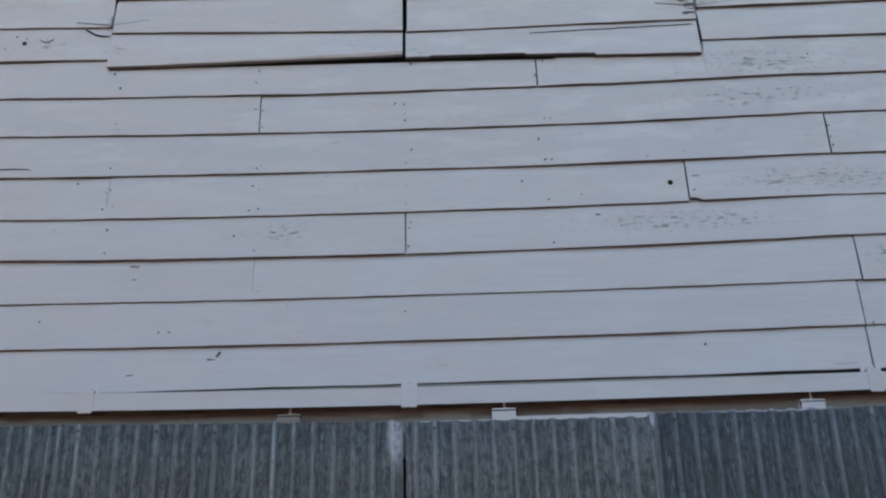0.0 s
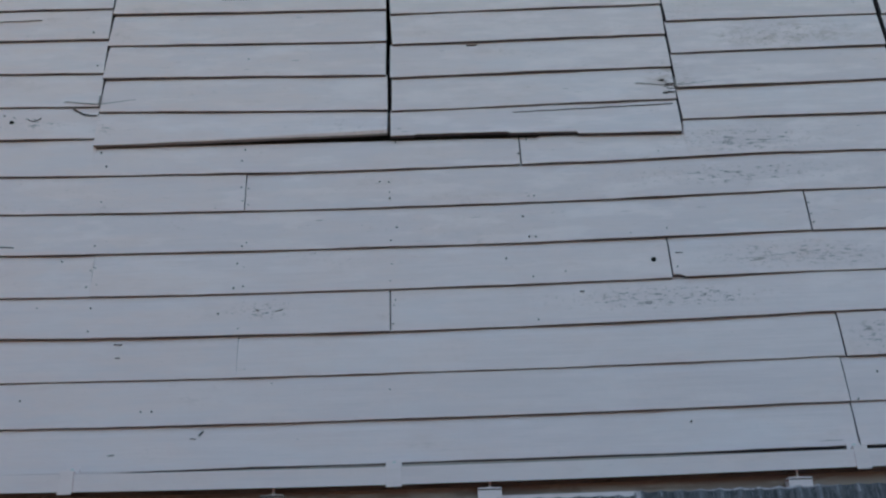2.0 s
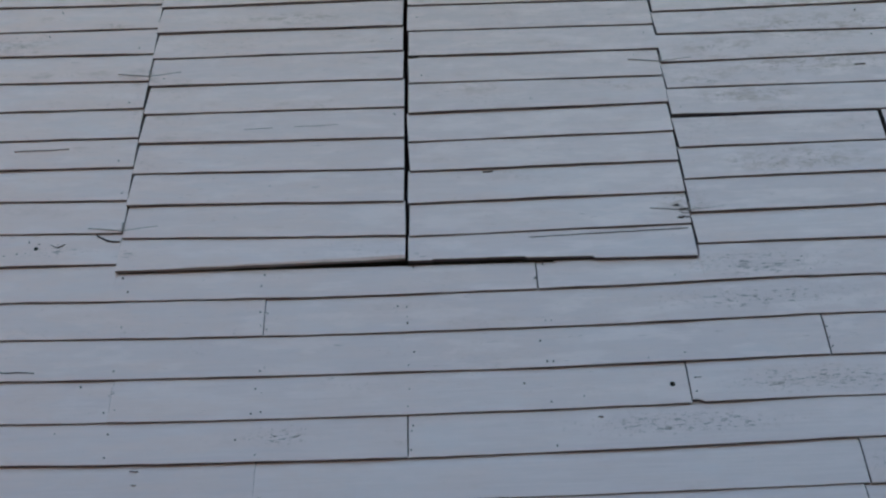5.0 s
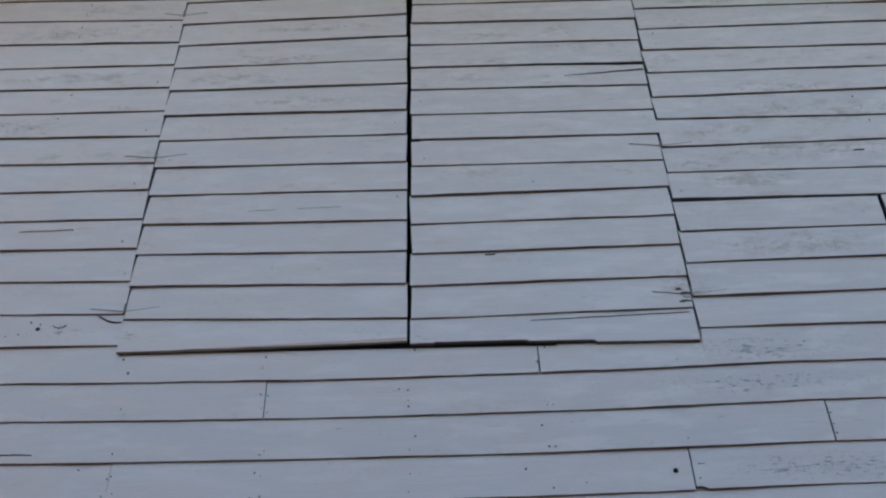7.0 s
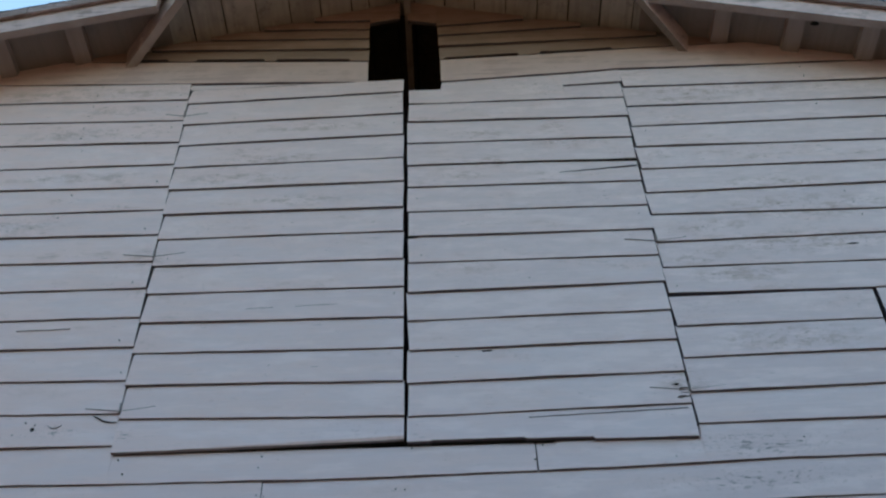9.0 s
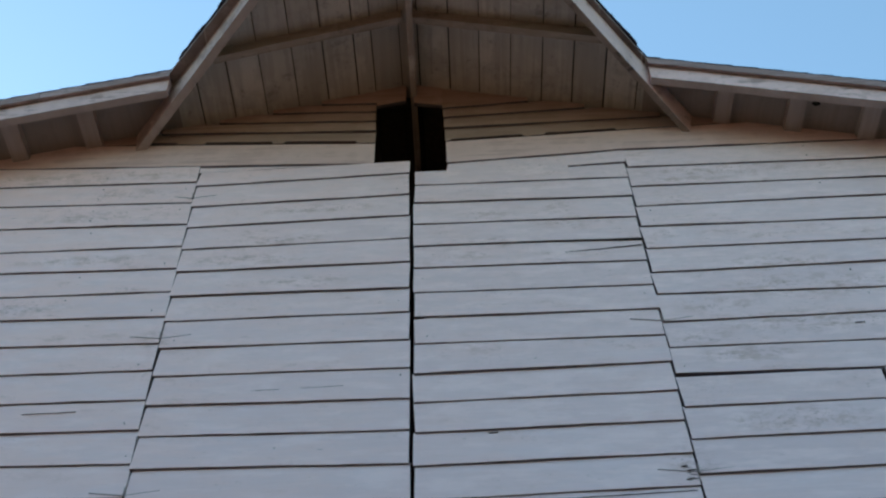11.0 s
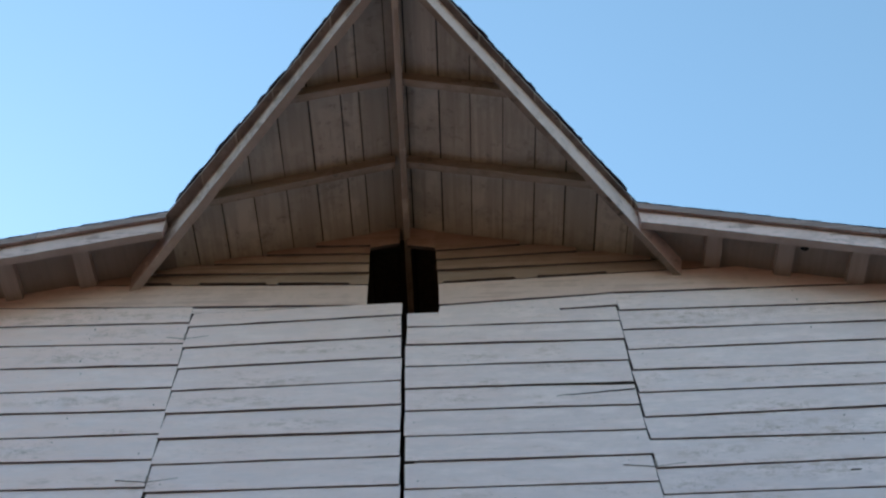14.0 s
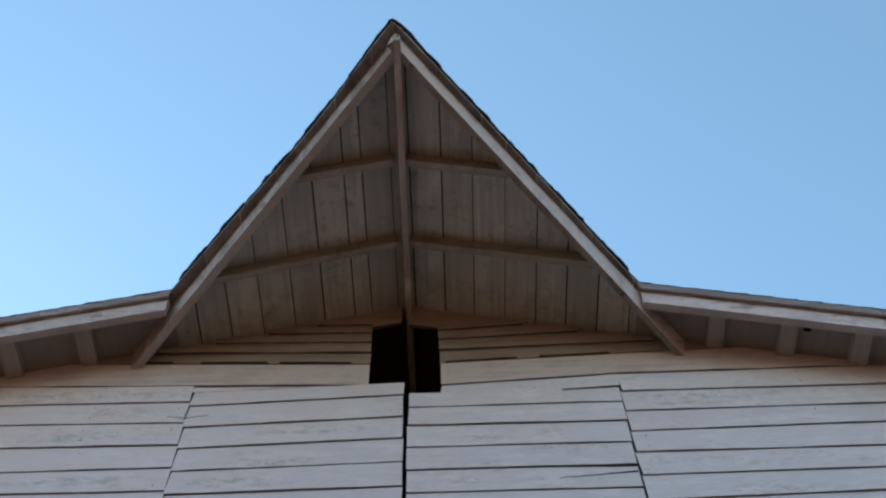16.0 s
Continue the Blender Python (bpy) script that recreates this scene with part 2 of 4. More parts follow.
def shingle_material():
    m, nt, b = material("dark asphalt shingle", 0.9)
    grit = noise_tex(nt, coords(nt, (1, 1, 1)), 260, 2, 0.6)
    blot = noise_tex(nt, coords(nt, (1, 1, 1)), 6, 3, 0.6)
    base = mix(nt, ramp(nt, grit, 0.35, 0.65), (0.007, 0.010, 0.020), (0.030, 0.035, 0.058))
    base = mix(nt, ramp(nt, blot, 0.4, 0.7, 0.0, 0.5), base, (0.03, 0.03, 0.038))
    nt.links.new(base, b.inputs["Base Color"])
    bump(nt, b, grit, 0.6, 0.002)
    return m


def ground_material():
    m, nt, b = material("dry grass and dirt", 0.95)
    a = noise_tex(nt, coords(nt), 0.25, 6, 0.6)
    c = noise_tex(nt, coords(nt), 14, 6, 0.65)
    base = mix(nt, ramp(nt, a, 0.38, 0.62), (0.14, 0.082, 0.035), (0.10, 0.068, 0.027))
    base = mix(nt, ramp(nt, c, 0.4, 0.65, 0.0, 0.6), base, (0.155, 0.102, 0.05))
    nt.links.new(base, b.inputs["Base Color"])
    bump(nt, b, c, 0.6, 0.03)
    return m


def plain_material(name, color, rough=0.6, metal=0.0):
    m, nt, b = material(name, rough, metal)
    n = noise_tex(nt, coords(nt), 40, 3, 0.6)
    nt.links.new(mix(nt, ramp(nt, n, 0.35, 0.7), tuple(0.8 * c for c in color), color), b.inputs["Base Color"])
    return m


PAINT = paint_material()
# bare board edges, darkened in colour by the shade under each lap
EDGE_SHADE = wood_material("bare board edge with lap shade in it", (0.074, 0.062, 0.074), (0.13, 0.11, 0.128), None, "x")
# wall rows under the hood: its shade and warm bounce put into colour
ROOF_SHADE = wood_material("white paint with roof shade in it", (0.305, 0.197, 0.164), (0.36, 0.235, 0.20), (0.40, 0.265, 0.23), "x", 0.5, 0.7)
ROOF_SHADE_PALE = wood_material("white paint with pale roof shade in it", (0.55, 0.375, 0.355), (0.63, 0.435, 0.415), (0.69, 0.485, 0.465), "x", 0.55, 0.65, 0.12)
UNDER = wood_material("worn grey board underside", (0.21, 0.18, 0.185), (0.28, 0.245, 0.255), (0.33, 0.29, 0.30), "x", 0.4)
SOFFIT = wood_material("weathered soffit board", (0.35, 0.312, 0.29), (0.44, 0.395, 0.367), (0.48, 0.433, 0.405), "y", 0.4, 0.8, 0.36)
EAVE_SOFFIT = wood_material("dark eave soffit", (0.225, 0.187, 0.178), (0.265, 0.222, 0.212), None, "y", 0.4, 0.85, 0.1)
TRIM = wood_material("weathered grey trim", (0.26, 0.18, 0.175), (0.38, 0.27, 0.27), (0.46, 0.34, 0.35), "x", 0.3, 0.8, 0.3)
LOOKOUT = wood_material("weathered lookout", (0.29, 0.235, 0.225), (0.36, 0.295, 0.285), None, "y")
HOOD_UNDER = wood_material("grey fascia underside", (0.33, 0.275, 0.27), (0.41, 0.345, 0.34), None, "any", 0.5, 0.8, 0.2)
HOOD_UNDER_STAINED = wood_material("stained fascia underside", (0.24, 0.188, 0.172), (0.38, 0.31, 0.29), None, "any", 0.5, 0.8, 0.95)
BEAM_Y = wood_material("weathered beam", (0.28, 0.225, 0.20), (0.45, 0.37, 0.335), (0.56, 0.49, 0.46), "y", 0.35)
BEAM_X = wood_material("weathered rafter", (0.28, 0.22, 0.19), (0.38, 0.31, 0.275), (0.43, 0.36, 0.33), "x", 0.3, 0.8, 0.5)
FASCIA = wood_material("peeling white fascia", (0.34, 0.24, 0.238), (0.53, 0.39, 0.395), (0.78, 0.58, 0.60), "x", 0.65, 0.75, 0.3)
HOOD_LEFT = wood_material("weathered bare fascia", (0.30, 0.222, 0.215), (0.47, 0.355, 0.35), (0.62, 0.475, 0.475), "any", 0.5, 0.75, 0.55)
HOOD_RIGHT = wood_material("peeling pale fascia", (0.40, 0.30, 0.30), (0.60, 0.455, 0.46), (0.84, 0.65, 0.67), "any", 0.85, 0.75, 0.35)
DECK = wood_material("brown deck edge", (0.19, 0.150, 0.150), (0.32, 0.262, 0.262), None, "any", 0.5, 0.85, 0.7)
# the barn's unlit inside is put into this timber's colour
DARK_TIMBER = wood_material("old rough timber with shade in its colour", (0.04, 0.030, 0.022), (0.08, 0.06, 0.045), None, "z")
HEADER = wood_material("tan header board", (0.26, 0.175, 0.165), (0.36, 0.25, 0.235), (0.42, 0.31, 0.29), "x", 0.4)
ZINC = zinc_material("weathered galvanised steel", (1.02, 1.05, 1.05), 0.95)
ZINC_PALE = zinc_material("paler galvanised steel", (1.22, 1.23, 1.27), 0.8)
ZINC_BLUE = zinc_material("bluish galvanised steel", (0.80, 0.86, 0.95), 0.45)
SHINGLE = shingle_material()
GROUND = ground_material()
FOLIAGE = plain_material("dark foliage", (0.05, 0.06, 0.025), 0.8)
WHITE_STEEL = plain_material("white painted steel", (0.70, 0.70, 0.69), 0.5)
RUST = plain_material("rusty nail", (0.07, 0.05, 0.042), 0.8, 0.2)
NAIL_STEEL = plain_material("dull nail head", (0.13, 0.105, 0.10), 0.6, 0.4)
PINK_STEEL = plain_material("faded pinkish steel", (0.36, 0.25, 0.225), 0.7)
HINGE = plain_material("dark of strap shade lines and scuffs", (0.25, 0.20, 0.20), 0.7)
# near-black, put in where holes and gaps would show only shade
VOID = plain_material("near-black of holes and gaps", (0.012, 0.011, 0.010), 0.95)


# ---- mesh helpers ----
def mesh_of(name, verts, faces, mats, slots=None, smooth=False):
    me = bpy.data.meshes.new(name)
    me.from_pydata(verts, [], faces)
    for mt in mats:
        me.materials.append(mt)
    if slots:
        me.polygons.foreach_set("material_index", slots)
    if smooth:
        me.polygons.foreach_set("use_smooth", [True] * len(faces))
    me.update()
    return me


def part_mesh(name, me, parent, label=""):
    ob = new(name, me)
    ob.parent = parent
    return tagged(ob, label=label)


def part(name, bm, mat, parent, label=""):
    me = bpy.data.meshes.new(name)
    bmesh.ops.recalc_face_normals(bm, faces=bm.faces)
    bm.to_mesh(me)
    bm.free()
    me.materials.append(mat)
    return part_mesh(name, me, parent, label)


def hexa(bm, corners):
    """A solid from eight corners: four of one end, then the four of the other, in the same order."""
    v = [bm.verts.new(c) for c in corners]
    for f in ((3, 2, 1, 0), (4, 5, 6, 7), (0, 1, 5, 4), (1, 2, 6, 5), (2, 3, 7, 6), (3, 0, 4, 7)):
        bm.faces.new([v[i] for i in f])
    return v


def block(x0, x1, y0, y1, z0, z1, bevel=0.0, bm=None):
    own = bm or bmesh.new()
    vs = hexa(own, [(x0, y0, z0), (x1, y0, z0), (x1, y1, z0), (x0, y1, z0), (x0, y0, z1), (x1, y0, z1), (x1, y1, z1), (x0, y1, z1)])
    if bevel:
        es = {e for v in vs for e in v.link_edges}
        bmesh.ops.bevel(own, geom=list(es), offset=bevel, segments=2, affect="EDGES", profile=0.5)
    return own


def rod(bm, path, r, sides=6):
    """A round bar along a path."""
    rings = []
    for i, p in enumerate(path):
        d = (Vector(path[min(i + 1, len(path) - 1)]) - Vector(path[max(i - 1, 0)])).normalized()
        a = d.orthogonal().normalized()
        c = d.cross(a)
        rings.append([bm.verts.new(Vector(p) + r * (a * math.cos(t) + c * math.sin(t))) for t in [2 * math.pi * k / sides for k in range(sides)]])
    for p, q in zip(rings, rings[1:]):
        for k in range(sides):
            bm.faces.new((p[k], p[(k + 1) % sides], q[(k + 1) % sides], q[k]))
    bm.faces.new(rings[0][::-1])
    bm.faces.new(rings[-1])


def empty(name, at=(0, 0, 0)):
    ob = new(name)
    ob.location = at
    return ob


# ---- the roof's planes ----
RIDGE_Z, SLOPE_LEFT, SLOPE_RIGHT, EAVE_X, BACK_Y = 7.40, 0.252, 0.275, 4.7, 9.0


def soffit_z(x):
    return RIDGE_Z - (SLOPE_LEFT if x < 0 else SLOPE_RIGHT) * abs(x)


RAKE = {-1: -0.378, 1: -0.346}


def deck_front(x):
    """Where the roof deck ends in front: a pointed hood over the hay door, then a straight rake."""
    bent = float(np.interp(-x, (0.0, 0.2, 0.4, 0.6, 0.8, 1.0, 1.2), (0.0, 0.028, 0.048, 0.043, 0.028, 0.006, -0.012))) if x < 0 else 0.0
    return min(max(-1.905 + 1.107 * abs(x) + bent, -1.886), RAKE[-1 if x < 0 else 1])


def hood_face(x):
    """The outer face of the hood's fascia."""
    return -1.792 + 1.065 * -x if x < 0 else -1.83 + 1.06 * x


# ---- siding boards ----
def lin(pa, pb):
    """A straight line z(x) through two points."""
    k = (pb[1] - pa[1]) / (pb[0] - pa[0])
    return lambda x: pa[1] + k * (x - pa[0])


board_no = 0
TAPER_LOW, TAPER_HIGH = 0.0032, 0.0025  # a board's foot stands proud of the wall's plane, its head behind it


def siding_board(parent, x0, x1, low, high, lift=None, warp=None, kick=None, thick=0.024, cove=True, clip=True, light_under=False, foot_shade=False, saw=(0.0, 0.0), coat=None, name="board"):
    """One lap board from x0 to x1 between two lines: flat face, coved top, bare lower edge with shade in its colour."""
    global board_no
    board_no += 1
    rnd = random.Random(board_no * 7 + 3)
    n = max(2, int((x1 - x0) / (0.012 if lift else 0.045)) + 1)
    skew0, skew1 = rnd.uniform(-0.0028, 0.0028), rnd.uniform(-0.0028, 0.0028)
    cut0, cut1 = saw[0] * rnd.uniform(0.2, 1.3), saw[1] * rnd.uniform(0.2, 1.3)
    deep = rnd.uniform(0.3, 0.85) * (1.0 - 0.4 * min(1.0, max(0.0, (low(0.5 * (x0 + x1)) - 4.3) / 1.5))) + (0.4 if coat else 0.0)
    tilt, out, seed = rnd.uniform(-0.0012, 0.0012), rnd.uniform(-0.0012, 0.0012), rnd.uniform(0, 50)
    verts, faces, slots = [], [], []
    for i in range(n + 1):
        x = x0 + (x1 - x0) * i / n
        wob = 0.0022 * noise.noise((x * 1.7 + seed, seed, 0)) + 0.0015 * noise.noise((x * 6 + seed, 3.1, seed)) + 0.0008 * noise.noise((x * 19, seed, 1.0))
        b = low(x) + wob + (lift(x) if lift else 0.0)
        b += TAPER_LOW * (b - 1.48) / 3.85
        t = high(x)
        if clip:
            t = min(t, soffit_z(x) + 0.008)
            b = min(b, t - 0.004)
        w = out + tilt * (2 * i / n - 1) + (warp(x) if warp else 0.0)
        f = 0.024 - thick + w
        kb = (kick(x) if kick else 0.0) - TAPER_LOW + 0.0045 * noise.noise((x * 2.3, seed, 5.0)) + 0.002 * noise.noise((x * 8, seed, 9.0))
        hgt = max(t - b, 0.004)
        c = min(0.036, 0.3 * hgt) if cove else 0.0
        dp = min(1.1, max(0.12, deep + 0.55 * noise.noise((x * 1.3, seed, 12.0)) + 0.25 * noise.noise((x * 5, seed, 14.0))))
        e = TAPER_HIGH
        top = 0.016 if cove else 0.0
        prof = [(f + 0.002 + kb, b), (f + kb, b + min(0.003, 0.2 * hgt)), (f + e, t - c), (f + e + 0.002 * dp, t - 0.75 * c), (f + e + 0.006 * dp, t - 0.42 * c), (f + e + 0.0105 * dp, t - 0.12 * c), (f + 0.0175, t + top), (0.0255, t + top), (0.0255, b), (f + 0.014 + 0.5 * kb, b)]
        if light_under:
            bev = 0.013 * min(1.0, max(0.15, (x + 1.2) / 1.1))
            prof[0], prof[1] = (f + kb + 0.6 * bev, b), (f + kb, b + bev)
        if not cove:
            prof[3:6] = [(f + e, t - 0.003), (f + e + 0.001, t - 0.001), (f + e + 0.002, t)]
        sk = (skew0 if i == 0 else skew1 if i == n else 0.0) * (0.5 if n > 30 else 1.0)
        sk += cut0 if i == 0 else cut1 if i == n else 0.0
        verts += [(x + sk * ((z - b) / hgt - 0.5), y, z) for y, z in prof]
    m = 10
    for i in range(n):
        for k in range(m):
            k2 = (k + 1) % m
            faces.append((i * m + k, i * m + k2, (i + 1) * m + k2, (i + 1) * m + k)[::-1])
            slots.append(2 if k == 9 and light_under else 3 if k == 8 and foot_shade else 1 if k in (7, 8, 9) else 0)
    faces.append(tuple(range(m)))
    faces.append(tuple(n * m + k for k in range(m))[::-1])
    slots += [1, 1]
    return part_mesh(name, mesh_of(name, verts, faces, [coat or PAINT, EDGE_SHADE, UNDER, VOID], slots), parent)


GAP = 0.0022
HALF = 4.55


def board_row(parent, x0, x1, low, high, joints=(), gap=GAP, **kw):
    """A row of boards, cut at its butt joints, which may be (place, half width)."""
    marks = sorted(j if isinstance(j, tuple) else (j, gap) for j in joints)
    cuts = [(x0, 0.0), *marks, (x1, 0.0)]
    return [siding_board(parent, a + ga, b - gb, low, high, **kw) for (a, ga), (b, gb) in zip(cuts, cuts[1:])]


def reach(low, sign, start):
    """How far out a row goes before the sloping soffit cuts it off."""
    x = start
    while abs(x) < HALF and soffit_z(x) - low(x) > 0.05:
        x += sign * 0.02
    return sign * min(abs(x), HALF)


# ---- ground ----
bm = bmesh.new()
bmesh.ops.create_grid(bm, x_segments=40, y_segments=40, size=2500)
ground = part("ground", bm, GROUND, None)
tagged(ground, "dry grass and bare dirt yard before the barn", "ground", kind="structure")

# ---- unseen tree belt behind the camera, added to cut low sky light ----
def low_sky_block():
    """An added belt of trees: bushy clumps of many facets along the yard's far side."""
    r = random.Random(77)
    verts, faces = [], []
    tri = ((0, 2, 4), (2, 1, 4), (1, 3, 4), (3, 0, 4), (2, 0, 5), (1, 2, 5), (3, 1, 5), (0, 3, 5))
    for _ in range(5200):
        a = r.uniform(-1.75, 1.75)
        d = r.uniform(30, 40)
        crown = SKY_BLOCK_TOP * (0.8 + 0.35 * noise.noise((a * 9, 0.3, 0)) + 0.2 * noise.noise((a * 31, 4.3, 0)))
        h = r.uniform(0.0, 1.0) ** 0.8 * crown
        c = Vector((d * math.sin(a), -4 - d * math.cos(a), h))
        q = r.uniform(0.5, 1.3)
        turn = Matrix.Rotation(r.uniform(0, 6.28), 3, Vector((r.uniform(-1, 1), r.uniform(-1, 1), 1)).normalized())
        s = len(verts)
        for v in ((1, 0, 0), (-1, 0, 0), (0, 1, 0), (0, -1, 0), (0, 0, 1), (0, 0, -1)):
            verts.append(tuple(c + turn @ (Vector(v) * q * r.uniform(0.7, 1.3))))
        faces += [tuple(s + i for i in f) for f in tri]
    ob = new("low_sky_block", mesh_of("low_sky_block", verts, faces, [FOLIAGE]))
    return tagged(ob, "unseen belt of trees added to block low sky light", "trees", kind="stuff")


SKY_BLOCK_TOP = 7.3
low_sky_block()

# ---- front wall: studs, header and boards ----
bm = bmesh.new()
STUDS = [-4.5, -4.05, -3.5, -2.93, -2.35, -1.76, 1.67, 2.25, 2.83, 3.4, 3.95, 4.5]
for x in STUDS:
    block(x - 0.022, x + 0.022, 0.026, 0.12, 0.0, soffit_z(x) - 0.02, bm=bm)
for x in (-1.17, -0.585, 0.0, 0.54, 1.09):
    block(x - 0.022, x + 0.022, 0.026, 0.12, 2.66, 4.09, bm=bm)
for x0, x1, z0, z1 in ((-1.268, 1.268, 4.0, 4.09), (-1.268, 1.268, 2.57, 2.66)):
    block(x0, x1, 0.027, 0.119, z0, z1, bm=bm)
for x in (-1.235, 1.2245):
    block(x - 0.02, x + 0.02, 0.0265, 0.1, 4.095, 6.6, bm=bm)
wall_front = part("wall_front", bm, DARK_TIMBER, None)
tagged(wall_front, "barn gable wall of white painted lap boards, paint flaking", "wall", kind="structure")

# rows below the hay door
ROWS = [2.712, 2.882, 3.063, 3.245, 3.420, 3.605, 3.793, 3.976]
# butt joints of each row: place and half width
JOINTS = [((1.667, 0.0022), (-2.93, 0.002)), ((1.668, 0.0024), (3.4, 0.002)), ((-0.58, 0.0006), (1.69, 0.0026), (3.4, 0.002)), ((-0.005, 0.0026), (2.83, 0.002), (-2.35, 0.002)),
          ((-1.167, 0.001), (1.091, 0.0028), (-3.5, 0.002)), ((1.67, 0.003), (-2.35, 0.002)), ((-0.588, 0.0019), (2.25, 0.002)), ((0.538, 0.003), (-2.93, 0.002), (3.4, 0.002))]


def chipped(x):
    return 0.013 * max(0.0, 1 - abs(x - 1.105) / 0.03) ** 0.4 if 1.091 < x < 1.135 else 0.0


def track_gap(x):
    """The lowest board stands off the track, but for its far end."""
    return (0.009 - 0.0015 * x) * min(1.0, max(0.0, (x + 1.0) / 0.5)) + 0.001 * math.sin(5 * x)


def bow(x):
    """The front wall has settled over the wide doorway."""
    return max(0.0, 1 - (x / 1.6) ** 2)


SAG = [0.011, 0.012, 0.012, 0.022, 0.020, 0.018, 0.021, 0.022]


def lower_line(z, k):
    """A lower row's line, sagging over the doorway."""
    return lambda x: z - SAG[k] * bow(x) + 0.0012 * math.sin(0.9 * x + 1.7 * k) - (0.002 * (x + 1.1) if k == 0 else 0.0)


for k, z in enumerate(ROWS[:-1]):
    board_row(wall_front, -HALF, HALF, lower_line(z, k), lower_line(ROWS[k + 1], k + 1), JOINTS[k], lift=chipped if k == 4 else track_gap if k == 0 else None)
top_line = lower_line(3.976, 7)


def under_door(x):
    if -1.236 < x < 1.2285:
        return 4.112 - 0.008 * (x + 1.236) - (0.011 if x < 0.62 else 0.0)
    return 4.156 if x < 0 else 4.161


board_row(wall_front, -HALF, HALF, top_line, under_door, JOINTS[7], lift=lambda x: 0.0)

# rows beside the sliding doors
for k in range(15):
    z = 2.705 - 0.18 * (k + 1)
    for a, b in ((-HALF, -2.02), (2.02, HALF)):
        siding_board(wall_front, a, b, lin((0, z), (1, z)), lin((0, z + 0.18), (1, z + 0.18)))

# rows left of the hay door: heights far out and at the door
LEFT = [(4.161, 4.151), (4.334, 4.321), (4.515, 4.500), (4.698, 4.688), (4.869, 4.861), (5.050, 5.046), (5.238, 5.224), (5.422, 5.409), (5.592, 5.587),
        (5.775, 5.759), (5.942, 5.934), (6.134, 6.115), (6.325, 6.300), (6.505, 6.486), (6.69, 6.641)]
FAR = [-1.735, -1.776, -1.818, -1.861, -1.901, -1.943, -1.987, -2.03, -2.07, -2.113, -2.152, -2.197, -2.24, -2.369, -2.425]


def left_line(k):
    q = lin((FAR[k], LEFT[k][0]), (-1.237, LEFT[k][1]))
    return lambda x: q(max(x, -2.6)) + (0.002 * math.sin(2.1 * x + k) if k else 0.0)


rj = random.Random(5)
for k in range(len(LEFT) - 1):
    low = left_line(k)
    end = reach(low, -1, -1.5)
    board_row(wall_front, end, -1.2332 - 0.003 * rj.random() - (0.004 if 1 < k < 7 else 0.0), low, left_line(k + 1), (rj.choice([-2.93, -3.5]),) if k % 2 and end < -3.6 else ())

# rows right of the hay door; the hatch below the wide gap stands at 4.16 to 4.88
RIGHT = [(4.161, 4.162), (4.325, 4.338), (4.510, 4.519), (4.690, 4.698), (4.894, 4.885), (5.059, 5.055), (5.225, 5.242), (5.421, 5.413), (5.580, 5.595),
         (5.761, 5.766), (5.940, 5.934), (6.109, 6.115), (6.277, 6.282), (6.457, 6.453), (6.622, 6.624)]


def right_line(k):
    q = lin((1.22, RIGHT[k][0]), (2.2, RIGHT[k][1]))
    return lambda x: q(min(x, 2.6)) + (0.002 * math.sin(1.9 * x + 2 * k) if k else 0.0)


for k in range(len(RIGHT) - 1):
    low = right_line(k)
    end = reach(low, 1, 1.5)
    first = 1.2215 + 0.004 * rj.random()
    if k < 4:
        siding_board(wall_front, 2.192, end, low, right_line(k + 1))
    else:
        board_row(wall_front, first + 0.004, end, low, right_line(k + 1), (rj.choice([2.83, 3.4]),) if k % 2 and end > 3.5 else (), saw=(-0.012, 0.0))

# rows above, round the trolley opening
UP_LEFT = [lin((-2.38, 6.681), (-0.35, 6.594)), lin((-1.574, 6.859), (-0.212, 6.787)), lin((-1.429, 6.965), (-0.203, 6.912)),
           lin((-1.119, 7.055), (-0.203, 7.011)), lin((-0.854, 7.137), (-0.203, 7.114)), lin((-0.597, 7.215), (-0.202, 7.2)), lin((-1, 7.45), (0, 7.45))]
UP_RIGHT = [lambda x: 6.567 + 0.0525 * min(x - 0.2, 0.98) + 0.008 * min(1.0, max(0.0, (x - 1.1) / 0.15)) - 0.004 * max(0.0, x - 1.3), lin((0.212, 6.776), (1.57, 6.826)), lin((0.2, 6.911), (1.3, 6.937)),
            lin((0.2, 7.020), (0.968, 7.055)), lin((0.2, 7.118), (0.585, 7.145)), lin((0, 7.45), (1, 7.45))]


def slots_left(x):
    return 0.019 if any(a < x < b for a, b in ((-1.59, -1.41), (-1.24, -0.835), (-0.755, -0.325))) else 0.0


def slots_right(x):
    return 0.019 if any(a < x < b for a, b in ((0.225, 0.665), (0.79, 1.21))) else 0.0


# these rows are coloured darker and warmer, as the roof shades them
for k in range(len(UP_LEFT) - 1):
    end = reach(UP_LEFT[k], -1, -0.3)
    siding_board(wall_front, end, -0.2185 + 0.003 * rj.random(), UP_LEFT[k], UP_LEFT[k + 1], lift=slots_left if k == 1 else None, cove=k != 0, coat=ROOF_SHADE if k else ROOF_SHADE_PALE)
for k in range(len(UP_RIGHT) - 1):
    end = reach(UP_RIGHT[k], 1, 0.3)
    siding_board(wall_front, 0.204 - 0.003 * rj.random() - 0.003 * k, end, UP_RIGHT[k], UP_RIGHT[k + 1], lift=slots_right if k == 1 else None, cove=k != 0, coat=ROOF_SHADE if k else ROOF_SHADE_PALE)
# filler rows between the door leaves and the rows above
siding_board(wall_front, -1.2345, -0.222, lin((-1.227, 6.568), (-0.01, 6.601)), UP_LEFT[0], thick=0.019)
